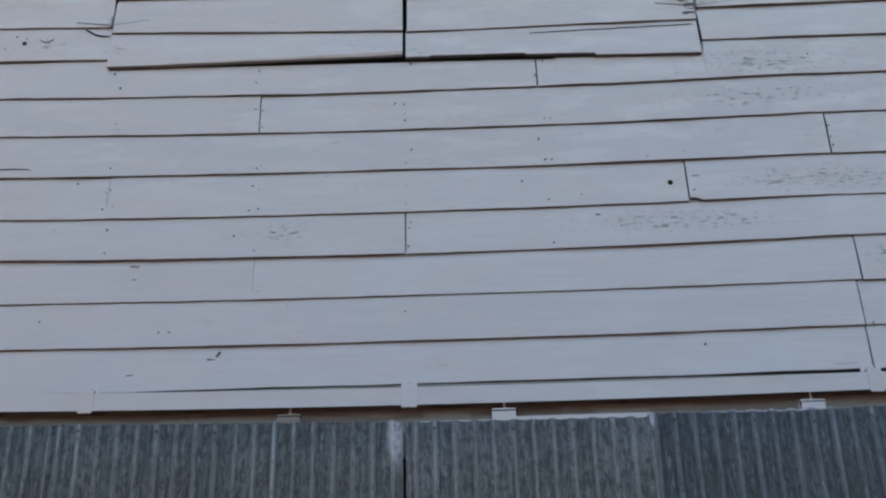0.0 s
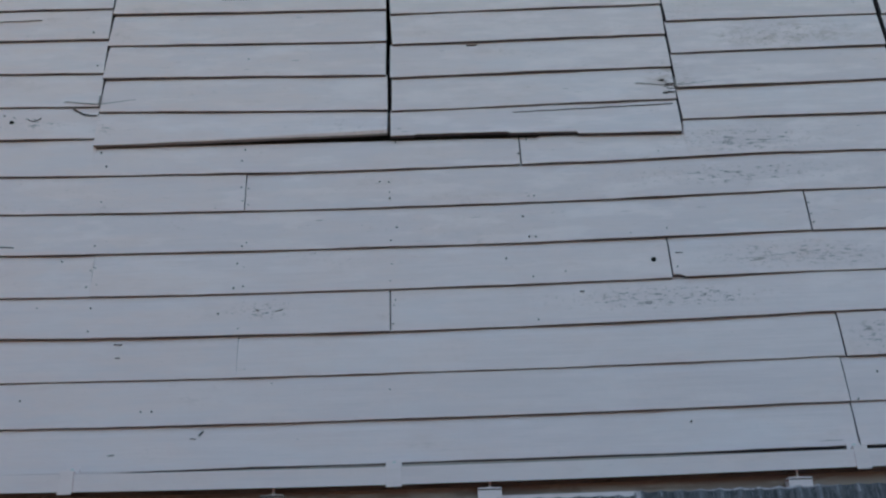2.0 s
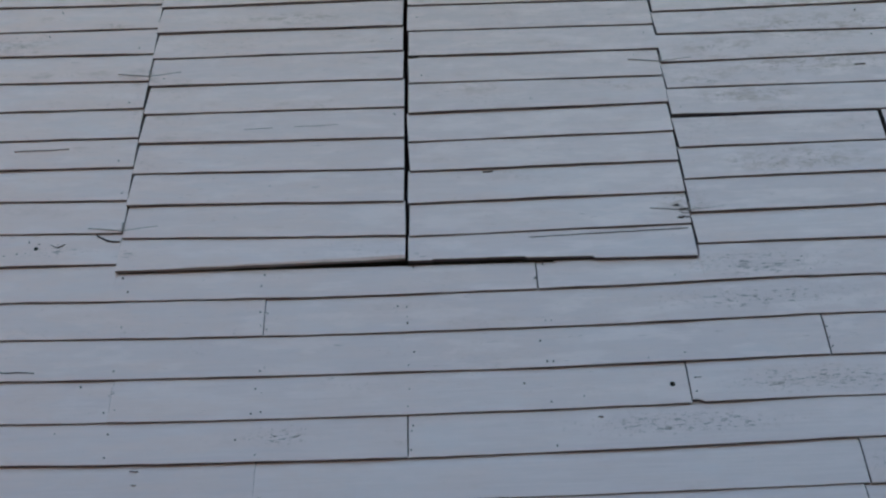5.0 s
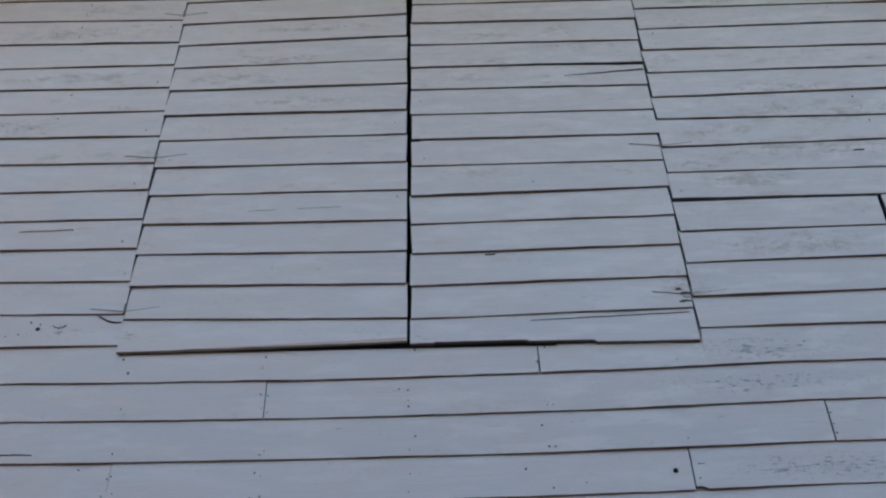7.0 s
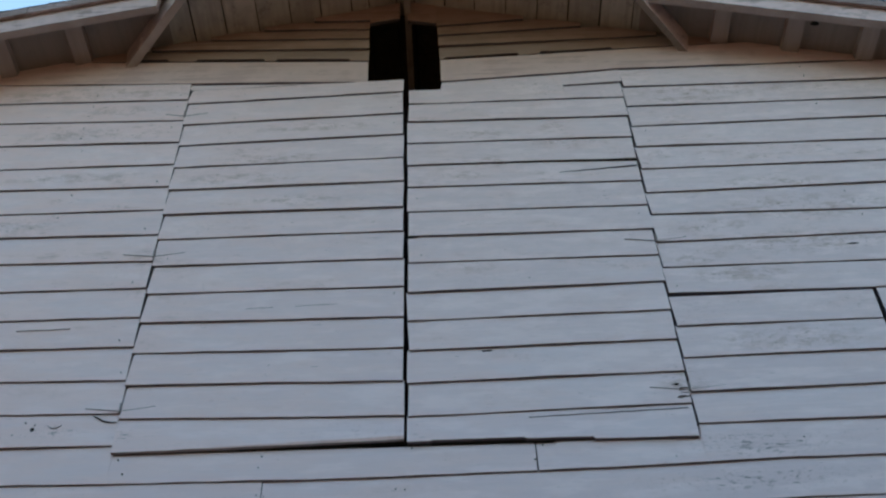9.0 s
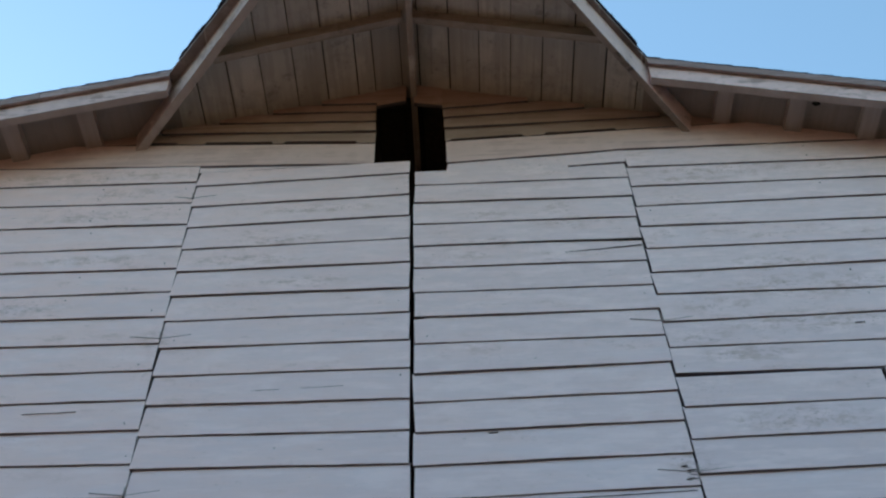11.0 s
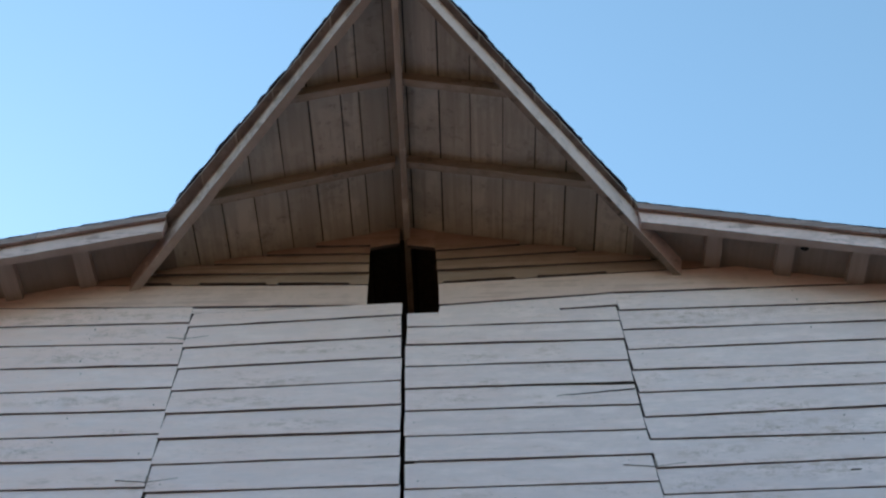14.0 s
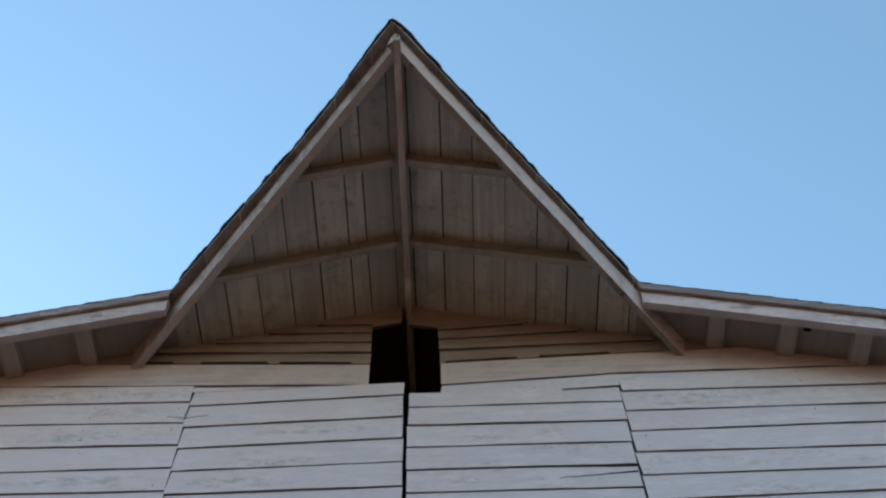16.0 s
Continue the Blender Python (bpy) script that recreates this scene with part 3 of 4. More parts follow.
siding_board(wall_front, 0.882, 1.2285, lin((0.9, 6.490), (1.23, 6.507)), UP_RIGHT[0])
# the piece over the opening, cut like the roof
for a, b in ((-0.216, -0.034), (0.014, 0.19)):
    siding_board(wall_front, a, b, lambda x: (7.172 if x < 0 else 7.142) + 0.25 * (0.2 - abs(x)), lin((-1, 7.45), (0, 7.45)), cove=False, coat=ROOF_SHADE)

# rows of the two hay door leaves: heights at their two sides
LEAF_LEFT = [(4.112, 4.118), (4.288, 4.251), (4.465, 4.437), (4.645, 4.623), (4.827, 4.808), (5.006, 4.995), (5.186, 5.179), (5.370, 5.367), (5.547, 5.540),
             (5.729, 5.735), (5.903, 5.923), (6.081, 6.111), (6.258, 6.294), (6.444, 6.484), (6.566, 6.600)]
LEAF_RIGHT = [(4.098, 4.088), (4.247, 4.265), (4.424, 4.437), (4.606, 4.617), (4.780, 4.793), (4.954, 4.969), (5.148, 5.142), (5.327, 5.318), (5.502, 5.490),
              (5.686, 5.673), (5.852, 5.844), (6.030, 6.022), (6.213, 6.199), (6.368, 6.363), (6.500, 6.500)]

# ---- nails, holes and cracks of the wall ----
FACE = -0.0016


def nail_field(name, spots, parent, r=0.0029):
    verts, faces = [], []
    rn = random.Random(11)
    for x, z, up in spots:
        rr, s = r * rn.uniform(0.6, 1.3), len(verts)
        y = 0.07 * up / 1.8 - 0.0065
        for k in range(6):
            a = k * math.pi / 3 + rn.random()
            verts.append((x + rr * math.cos(a), y - 0.0012, z + rr * math.sin(a)))
        for k in range(6):
            a = k * math.pi / 3
            verts.append((x + 1.2 * rr * math.cos(a), y + 0.006, z + 1.2 * rr * math.sin(a)))
        faces.append(tuple(range(s, s + 6)))
        faces += [(s + k, s + 6 + k, s + 6 + (k + 1) % 6, s + (k + 1) % 6) for k in range(6)]
    ob = part_mesh(name, mesh_of(name, verts, faces, [RUST]), parent, "small dark rusty nail heads")
    return tagged(ob, kind="stuff")


rn = random.Random(21)
spots = []
# nails of the rows below the hay door, near the studs behind them: (place along the wall, height)
NAILS_YARD_SIDE = [(-1.17, 3.839), (-1.171, 3.635), (-1.294, 3.573), (-1.175, 3.528), (-1.159, 3.538), (-1.184, 3.454), (-1.143, 3.463), (-1.155, 3.363), (-1.361, 3.371), (-1.153, 3.263), (-0.607, 3.891), (-0.577, 3.884),
                   (-0.599, 3.823), (-0.575, 3.803), (-0.572, 3.628), (-0.589, 3.613), (-0.602, 3.537), (-0.577, 3.519), (-0.574, 3.434), (-0.611, 3.428), (-0.583, 3.254), (-0.663, 3.321), (-0.447, 3.027), (-1.367, 2.991), (-0.919, 2.933), (-0.879, 2.932)]
NAILS_FIELD_SIDE = [(-0.043, 3.897), (-0.006, 3.893), (-0.005, 3.844), (-0.003, 3.814), (0.023, 3.678), (0.0, 3.617), (0.002, 3.513), (-0.004, 3.436), (0.015, 3.357), (0.009, 3.333), (0.006, 3.254), (-0.01, 2.989), (0.557, 3.803), (0.58, 3.803), (0.528, 3.711), (0.548, 3.614),
                    (0.573, 3.613), (0.451, 3.521), (0.551, 3.435), (0.678, 3.455), (0.949, 3.615), (1.095, 3.633), (0.557, 3.251), (1.679, 3.732), (1.678, 3.679), (1.681, 3.639), (1.079, 2.827), (1.791, 2.996), (1.114, 3.459), (1.118, 3.522), (1.697, 2.89)]
for x, z in NAILS_YARD_SIDE + NAILS_FIELD_SIDE:
    spots.append((x, z, min(z - lower_line(r, k)(x) for k, r in enumerate(ROWS) if lower_line(r, k)(x) < z)))
for x in (-1.74, -1.17, -0.585, 0.0, 0.54, 1.09, 1.67, 2.25):
    for dz in (0.035, 0.11):
        if rn.random() < 0.85:
            spots.append((x + rn.uniform(-0.03, 0.03), ROWS[7] + dz + rn.uniform(-0.012, 0.012), dz))
for k in range(1, 14):
    for x, tab, j in ((-1.29, LEFT, 1), (1.29, RIGHT, 0), (-1.76, LEFT, 0), (2.25, RIGHT, 1)):
        for dz in (0.04, 0.13):
            if rn.random() < 0.3:
                spots.append((x + rn.uniform(-0.025, 0.025), tab[k][j] + dz, dz))
for tab, js in ((LEAF_LEFT, (-1.13, -0.62, -0.08)), (LEAF_RIGHT, (0.07, 0.6, 1.13))):
    for k in range(13):
        for x in js:
            if rn.random() < 0.22:
                spots.append((x + rn.uniform(-0.04, 0.04), tab[k][0] + 0.06 + rn.uniform(-0.02, 0.07), 0.08))
spots += [(-1.72 + 0.05 * i + rn.uniform(-.02, .02), 4.2 + rn.uniform(0, 0.09), 0.07) for i in range(5)]
nail_field("nail", spots, wall_front)


def bored_hole(x, z, r):
    """A round hole in a board: a near-black disc in a low rim, for the shade inside."""
    bm = bmesh.new()
    n = 14
    rim = [[bm.verts.new((x + q * math.cos(a), y, z + q * math.sin(a))) for a in [2 * math.pi * k / n for k in range(n)]] for q, y in ((r * 1.12, FACE + 0.001), (r, FACE - 0.0016), (r * 0.85, FACE - 0.0012))]
    for p, q in zip(rim, rim[1:]):
        for k in range(n):
            bm.faces.new((p[k], p[(k + 1) % n], q[(k + 1) % n], q[k]))
    bm.faces.new(rim[-1])
    return part("hole", bm, VOID, wall_front, "small round hole bored in a board")


bored_hole(1.026, 3.495, 0.0098)
bored_hole(-1.597, 4.25, 0.009)
bored_hole(-0.063, 6.205, 0.006)


def crack(parent, pts, width=0.003, grow=False, mat=None):
    """A split in a board: a thin dark sliver that follows the grain and tapers off."""
    bm = bmesh.new()
    n = len(pts) - 1
    rows = []
    for i, (x, z) in enumerate(pts):
        w = width * ((0.12 + i / n) if grow else (0.15 + math.sin(math.pi * (0.15 + 0.75 * i / n)))) / 2
        rows.append([bm.verts.new(c) for c in ((x, FACE - 0.0022, z - w), (x, FACE - 0.0022, z + w), (x, FACE + 0.006, z + w), (x, FACE + 0.006, z - w))])
    for p, q in zip(rows, rows[1:]):
        for k in range(4):
            bm.faces.new((p[k], p[(k + 1) % 4], q[(k + 1) % 4], q[k]))
    bm.faces.new(rows[0])
    bm.faces.new(rows[-1][::-1])
    return part("crack", bm, mat or VOID, parent)


def wavy(x0, z0, x1, z1, n=7, amp=0.002, bow=0.0, seed=0):
    r = random.Random(seed)
    return [(x0 + (x1 - x0) * i / n, z0 + (z1 - z0) * i / n + r.uniform(-amp, amp) + bow * math.sin(math.pi * i / n)) for i in range(n + 1)]


crack(wall_front, wavy(-1.345, 4.312, -1.24, 4.272, bow=-0.012, seed=1), 0.006)
crack(wall_front, wavy(-1.66, 3.648, -1.49, 3.64, seed=2), 0.004)
crack(wall_front, wavy(-1.535, 4.268, -1.475, 4.268, n=6, amp=0.0005, bow=-0.016, seed=15), 0.0028)
crack(wall_front, wavy(1.235, 4.345, 1.40, 4.362, seed=3), 0.003)
crack(wall_front, wavy(-0.7, 2.835, -0.685, 2.852, n=3, seed=4), 0.006)
crack(wall_front, wavy(2.14, 5.17, 2.19, 5.171, n=4, amp=0.001, seed=5), 0.004)
for i, (x0, x1) in enumerate(((-2.15, -2.06), (-1.80, -1.55))):
    crack(wall_front, wavy(x0, 4.80 + 0.011 * (x0 + 2.2), x1, 4.80 + 0.011 * (x1 + 2.2), n=6, amp=0.0022, seed=20 + i), 0.0004, mat=HINGE)


# shallow scuffs and lifted flakes
for i, (x0, z0, x1, z1, w) in enumerate(((-1.021, 2.77, -0.997, 2.772, 0.006), (-1.05, 3.206, -1.016, 3.204, 0.0022), (-1.038, 3.15, -1.019, 3.149, 0.004), (-0.732, 2.824, -0.708, 2.822, 0.003), (-0.567, 3.085, -0.542, 3.086, 0.002),
                                         (1.524, 2.735, 1.609, 2.738, 0.0022), (1.394, 3.473, 1.462, 3.484, 0.005), (0.724, 3.367, 0.744, 3.364, 0.006), (1.116, 3.519, 1.143, 3.523, 0.004), (-0.447, 3.323, -0.417, 3.329, 0.006), (-0.521, 3.33, -0.506, 3.33, 0.007))):
    crack(wall_front, wavy(x0, z0, x1, z1, n=5, amp=0.0012, seed=60 + i), 0.32 * w, mat=HINGE)


# ---- hay door leaves ----
def hinge(parent, x, z, left, right):
    """A strap hinge painted over: a knuckle, and tapered dark strips as the straps' shade lines."""
    # each dark strip stands for the shade under a white strap
    for sgn, ln in ((-1, left), (1, right)):
        bm = bmesh.new()
        a, b = x + sgn * 0.006, x + sgn * ln
        lo0, hi0, lo1, hi1 = z - 0.0165, z - 0.0132, z + 0.004, z + 0.0052
        y0, y1 = FACE + 0.002, FACE - 0.003
        hexa(bm, [(a, y0, lo0), (a, y1, lo0), (a, y1, hi0), (a, y0, hi0), (b, y0, lo1), (b, y1, lo1), (b, y1, hi1), (b, y0, hi1)])
        part("strap", bm, HINGE, parent)
    bm = bmesh.new()
    rod(bm, [(x, FACE - 0.004, z - 0.024), (x, FACE - 0.004, z + 0.024)], 0.006, 8)
    part("knuckle", bm, HINGE, parent)


def hay_leaf(label, rows, x_left, x_right, outer, gap_foot, gap_head, lifts, warps, crown=None):
    """One leaf of the hay door: its boards, the ledges behind them and the hinges on its outer edge."""
    leaf = empty("hay_door", (0.5 * (x_left + x_right), 0, rows[0][0]))
    place = leaf.location.copy()
    for k in range(len(rows) - 1):
        s = (k + rj.random()) / (len(rows) - 1)
        a, b = x_left, x_right
        if outer == "left":
            a, b = a - 0.004 + 0.009 * rj.random(), b - (gap_foot + (gap_head - gap_foot) * s) - 0.007 * rj.random() + 0.002
        else:
            a, b = a + gap_foot + (gap_head - gap_foot) * s + 0.008 * rj.random() - 0.002, b + 0.002 - 0.005 * rj.random() - (0.005 if k in (3, 4, 6, 9, 10, 11) else 0.0015)
        last = k == len(rows) - 2
        # the lowest board's back underside is blackened as the gap's shade
        siding_board(leaf, a, b, lin((x_left, rows[k][0]), (x_right, rows[k][1])), crown if last and crown else lin((x_left, rows[k + 1][0]), (x_right, rows[k + 1][1])),
                                 light_under=k == 0 and outer == "left", foot_shade=k == 0, lift=lifts if k == 0 else (lambda x: 0.0) if last and crown else None, kick=warps if k == 0 else None, thick=0.026, cove=not last or crown is not None, clip=False,
                                 saw=((0.011, 0.006 * rj.uniform(-1, 1)) if outer == "left" else (0.007 * rj.uniform(-1, 1), -0.004)) if k else (0.0, 0.0))
    for z in (rows[1][0] + 0.05, rows[7][0], rows[-2][0] - 0.05):
        part("ledge", block(x_left + 0.03, x_right - 0.03, 0.027, 0.052, z, z + 0.12), DARK_TIMBER, leaf, "rough timber ledge")
    for o in leaf.children:
        o.matrix_parent_inverse = Matrix.Translation(-place)
    tagged(leaf, label, "barn door", group="hay door leaves")
    return leaf


leaf_a = hay_leaf("shut hay door leaf of white lap boards, lowest board warped", LEAF_LEFT, -1.2315, -0.004, "left", 0.005, 0.009,
                  lambda x: 0.009 * max(0.0, (x + 1.0) / 1.0) - 0.003, lambda x: -0.008 - 0.008 * max(0.0, (x + 1.0) / 1.0))
leaf_b = hay_leaf("shut hay door leaf of white lap boards, split at the foot", LEAF_RIGHT, -0.004, 1.2215, "right", 0.007, 0.017,
                  lambda x: (0.011 if x < 0.78 else 0.0) + (0.006 if 0.1 < x < 0.5 else 0.0), lambda x: -0.01, lambda x: 6.500 if x < 0.206 else UP_RIGHT[0](x) if x < 0.896 else 6.489 + 0.03 * (x - 0.9))
for parent, x, z, l, r in ((leaf_a, -1.2345, 4.345, 0.155, 0.15), (leaf_a, -1.2345, 5.268, 0.155, 0.15), (leaf_a, -1.2345, 6.352, 0.11, 0.13),
                           (leaf_b, 1.2235, 4.35, 0.17, 0.16), (leaf_b, 1.2235, 5.25, 0.155, 0.15)):
    before = set(parent.children)
    hinge(parent, x, z, l, r)
    for o in set(parent.children) - before:
        o.matrix_parent_inverse = Matrix.Translation(-parent.location)
for parent, pts, w in ((leaf_b, wavy(0.52, 4.222, 1.2, 4.243, n=12, seed=7), 0.0017), (leaf_b, wavy(0.8, 5.757, 1.21, 5.79, n=9, seed=8), 0.007), (leaf_b, wavy(0.55, 5.853, 1.214, 5.838, n=10, seed=16), 0.009),
                       (leaf_b, wavy(1.165, 4.297, 1.219, 4.303, n=5, amp=0.003, seed=9), 0.008), (leaf_b, wavy(0.34, 4.59, 0.385, 4.592, n=4, amp=0.001, seed=10), 0.0006),
                       (leaf_a, wavy(-0.75, 4.89, -0.62, 4.893, n=4, amp=0.001, seed=11), 0.0005), (leaf_a, wavy(-0.52, 4.895, -0.32, 4.90, n=5, amp=0.001, seed=19), 0.0006), (leaf_b, wavy(0.0, 5.32, 0.06, 5.325, n=4, seed=12), 0.008),
                       (leaf_b, wavy(0.03, 4.135, 0.055, 4.137, n=4, seed=13), 0.005)):
    c = crack(parent, pts, w, pts[0][1] > 5.7)
    c.matrix_parent_inverse = Matrix.Translation(-parent.location)

# splintered edge round the lower hinge
rs = random.Random(8)
for i in range(9):
    x, z = rs.uniform(1.15, 1.205), 4.315 + rs.uniform(-0.02, 0.055)
    c = crack(leaf_b, wavy(x, z, x + rs.uniform(0.012, 0.05), z + rs.uniform(-0.008, 0.004), n=4, amp=0.0012, seed=40 + i), rs.uniform(0.0008, 0.0028))
    c.matrix_parent_inverse = Matrix.Translation(-leaf_b.location)

# ---- hatch beside the hay door ----
hatch = empty("hatch", (1.7, 0, 4.17))
for k in range(4):
    hi = right_line(k + 1)
    siding_board(hatch, 1.2255 + 0.004 * rj.random(), 2.172 - 0.003 * rj.random(), right_line(k), (lambda x: right_line(4)(x) - 0.022 + 0.010 * min(1.0, (x - 1.2) / 0.6)) if k == 3 else hi, cove=k != 3, clip=False, warp=lambda x: -0.002, saw=(-0.012, 0.0))
part("ledge", block(1.32, 2.1, 0.027, 0.052, 4.3, 4.42), DARK_TIMBER, hatch, "rough timber ledge")
part("ledge", block(1.32, 2.1, 0.027, 0.052, 4.66, 4.78), DARK_TIMBER, hatch, "rough timber ledge")
for o in hatch.children:
    o.matrix_parent_inverse = Matrix.Translation(-hatch.location)
tagged(hatch, "shut hatch of white lap boards, dropped from its frame", "hatch")

# ---- track of the sliding doors ----
track = empty("door_track", (0, -0.04, 2.63))


def track_drop(x):
    """How far the track hangs below its level at x."""
    return 0.006 - 0.0042 * (x + 1.44) - 0.0145 * bow(x)


# the two inner plates are coloured dark for the slot's shade
RAIL_PLATES = ((-0.062, -0.058, 2.626, 2.690), (-0.058, -0.004, 2.686, 2.690), (-0.008, -0.004, 2.626, 2.686))
for a, b in ((-1.98, -1.138), (-1.136, 1.645), (1.647, 1.98)):
    for (y0, y1, z0, z1), nm, mt in zip(RAIL_PLATES, ("rail_face", "rail_top", "rail_back"), (PAINT, DECK, DECK)):
        bm = bmesh.new()
        n = max(2, int((b - a) / 0.2))
        rings = []
        for i in range(n + 1):
            x = a + (b - a) * i / n
            d = track_drop(x)
            rings.append([bm.verts.new(c) for c in ((x, y0, z0 + d), (x, y1, z0 + d), (x, y1, z1 + d), (x, y0, z1 + d))])
        for p, q in zip(rings, rings[1:]):
            for k in range(4):
                bm.faces.new((p[k], p[(k + 1) % 4], q[(k + 1) % 4], q[k]))
        bm.faces.new(rings[0])
        bm.faces.new(rings[-1][::-1])
        part(nm, bm, mt, track, "white painted steel rail" if mt == PAINT else "inside of the rail coloured dark as its slot shade")


def track_bracket(x, w):
    bm = bmesh.new()
    y, d = -0.0655, track_drop(x)
    block(x - w / 2, x + w / 2, y, y + 0.003, 2.616 + d, 2.702 + d, 0.001, bm)
    block(x - w / 2, x + w / 2, y + 0.003, -0.004, 2.6915 + d, 2.702 + d, 0.001, bm)
    block(x - w / 2, x + w / 2, -0.007, -0.0032, 2.7025 + d, 2.732 + d, 0.001, bm)
    b = part("bracket", bm, PAINT, track)
    bm = bmesh.new()
    rod(bm, [(x, -0.003, 2.72 + d), (x, -0.012, 2.72 + d)], 0.007, 6)
    part("bolt", bm, WHITE_STEEL, b)


for x, w in ((-1.137, 0.05), (0.004, 0.055), (1.64, 0.05), (-1.9, 0.05)):
    track_bracket(x, w)
for o in track.children:
    o.matrix_parent_inverse = Matrix.Translation(-track.location)
tagged(track, "white painted sliding door track with strap brackets", "door track")

bm = block(-2.0, 2.0, 0.002, 0.02, 2.44, 2.705, 0.002)
header = part("header_board", bm, HEADER, wall_front, "tan board behind the track")


# ---- sliding doors of corrugated steel ----
def corrugated(name, parent, x0, x1, top, foot, y, phase=0.0, seed=0, mat=None):
    """A corrugated sheet with thickness; its top edge is a little uneven."""
    pitch, amp, th, per = 0.068, 0.0105, 0.0012, 12
    n = int((x1 - x0) / pitch * per)
    zs = [0.0, 0.25, 0.5, 0.75, 0.93, 1.0]
    verts, faces = [], []
    for side in (0, 1):
        for j, s in enumerate(zs):
            for i in range(n + 1):
                x = x0 + (x1 - x0) * i / n
                u = ((x - x0) / pitch + phase / 6.2832) % 1.0 - 0.5
                a = amp * (2.0 * math.exp(-(u / (0.2 + 0.05 * noise.noise((x * 3.1, seed, 4.0)))) ** 2) * (0.85 + 0.35 * noise.noise((round((x - x0) / pitch) * 7.3, seed, 2.0))) - 0.85)
                dent = 0.004 * noise.noise((x * 5 + seed, s * 3, seed)) + 0.003 * noise.noise((x * 17, s * 9, seed)) * s
                zt = top(x) + 0.0025 * noise.noise((x * 22, seed, 1.0))
                verts.append((x, y - a + dent + side * th, foot + (zt - foot) * s))
    m = n + 1
    tot = m * len(zs)
    for j in range(len(zs) - 1):
        for i in range(n):
            q = (j * m + i, j * m + i + 1, (j + 1) * m + i + 1, (j + 1) * m + i)
            faces.append(q)
            faces.append(tuple(tot + v for v in q[::-1]))
    e = (len(zs) - 1) * m
    for i in range(n):
        faces.append((e + i, e + i + 1, tot + e + i + 1, tot + e + i))
    return part_mesh(name, mesh_of(name, verts, faces, [mat or ZINC], None, True), parent)


def sliding_door(label, sheets, x0, x1, rail_top, hangers):
    door = empty("sliding_door", (0.5 * (x0 + x1), -0.05, 0.04))
    for i, (a, b, ta, tb, y, mat) in enumerate(sheets):
        sheet = corrugated("sheet", door, a, b, lin((a, ta), (b, tb)), 0.05, y, phase=1.3 * i, seed=i + 3 + int(x0 * 7), mat=mat)
        for k in range(int((b - a) / 0.26)):
            x = a + 0.068 * ((0, 4, 7, 13, 15, 18)[k % 6] + 1.5 - 1.3 * i / 6.2832)
            bm = bmesh.new()
            rod(bm, [(x, y - 0.008, ta - 0.028 - 0.01 * (k % 3)), (x, y - 0.0165, ta - 0.028 - 0.01 * (k % 3))], 0.0045, 7)
            part("nail_head", bm, NAIL_STEEL, sheet)
    for z0, z1, nm in ((rail_top - 0.14, rail_top, "top_rail"), (1.2, 1.34, "middle_rail"), (0.06, 0.2, "bottom_rail")):
        part(nm, block(x0 + 0.02, x1 - 0.02, -0.046, -0.022, z0, z1, 0.002), PAINT if nm == "top_rail" else DARK_TIMBER, door, "white painted rail" if nm == "top_rail" else "")
    for x in hangers:
        bm = bmesh.new()
        z = rail_top
        block(x - 0.041, x + 0.041, -0.062, -0.0585, z - 0.03, z + 0.034, 0.001, bm)
        block(x - 0.041, x + 0.041, -0.0585, -0.018, z + 0.0305, z + 0.034, 0.001, bm)
        block(x - 0.041, x + 0.041, -0.0215, -0.018, z - 0.03, z + 0.0305, 0.001, bm)
        h = part("hanger", bm, PINK_STEEL if x == -0.418 else PAINT, door, "rusty pink saddle hanger" if x == -0.418 else "white painted saddle hanger")
        # near-black strip laid across the hanger for its dark top line
        part("fold", block(x - 0.040, x + 0.040, -0.0632, -0.0615, z + 0.0245, z + 0.028), VOID, h, "dark fold line")
        bm = bmesh.new()
        rod(bm, [(x + 0.002, -0.036, z + 0.03), (x + 0.002, -0.036, 2.65)], 0.004, 8)
        block(x - 0.010, x + 0.014, -0.043, -0.029, z + 0.0345, z + 0.041, 0.001, bm)
        part("pin", bm, PAINT, h)
    for o in door.children_recursive:
        if o.parent == door:
            o.matrix_parent_inverse = Matrix.Translation(-door.location)
    return tagged(door, label, "sliding door", group="sliding barn doors")


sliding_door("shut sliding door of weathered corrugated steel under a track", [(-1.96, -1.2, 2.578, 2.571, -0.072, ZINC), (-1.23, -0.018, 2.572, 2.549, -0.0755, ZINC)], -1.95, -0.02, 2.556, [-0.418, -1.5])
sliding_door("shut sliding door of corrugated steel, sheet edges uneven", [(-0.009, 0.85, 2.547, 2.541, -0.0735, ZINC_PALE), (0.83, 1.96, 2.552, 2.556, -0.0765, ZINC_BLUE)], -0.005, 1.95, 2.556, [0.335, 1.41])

cap = part("cap_strip", block(0.36, 0.842, -0.05, -0.047, 2.5, 2.5635, 0.001), PAINT, bpy.data.objects["sliding_door.001"], "white painted cap strip")
cap.matrix_parent_inverse = Matrix.Translation(-bpy.data.objects["sliding_door.001"].location)

# ---- roof ----
bm = bmesh.new()
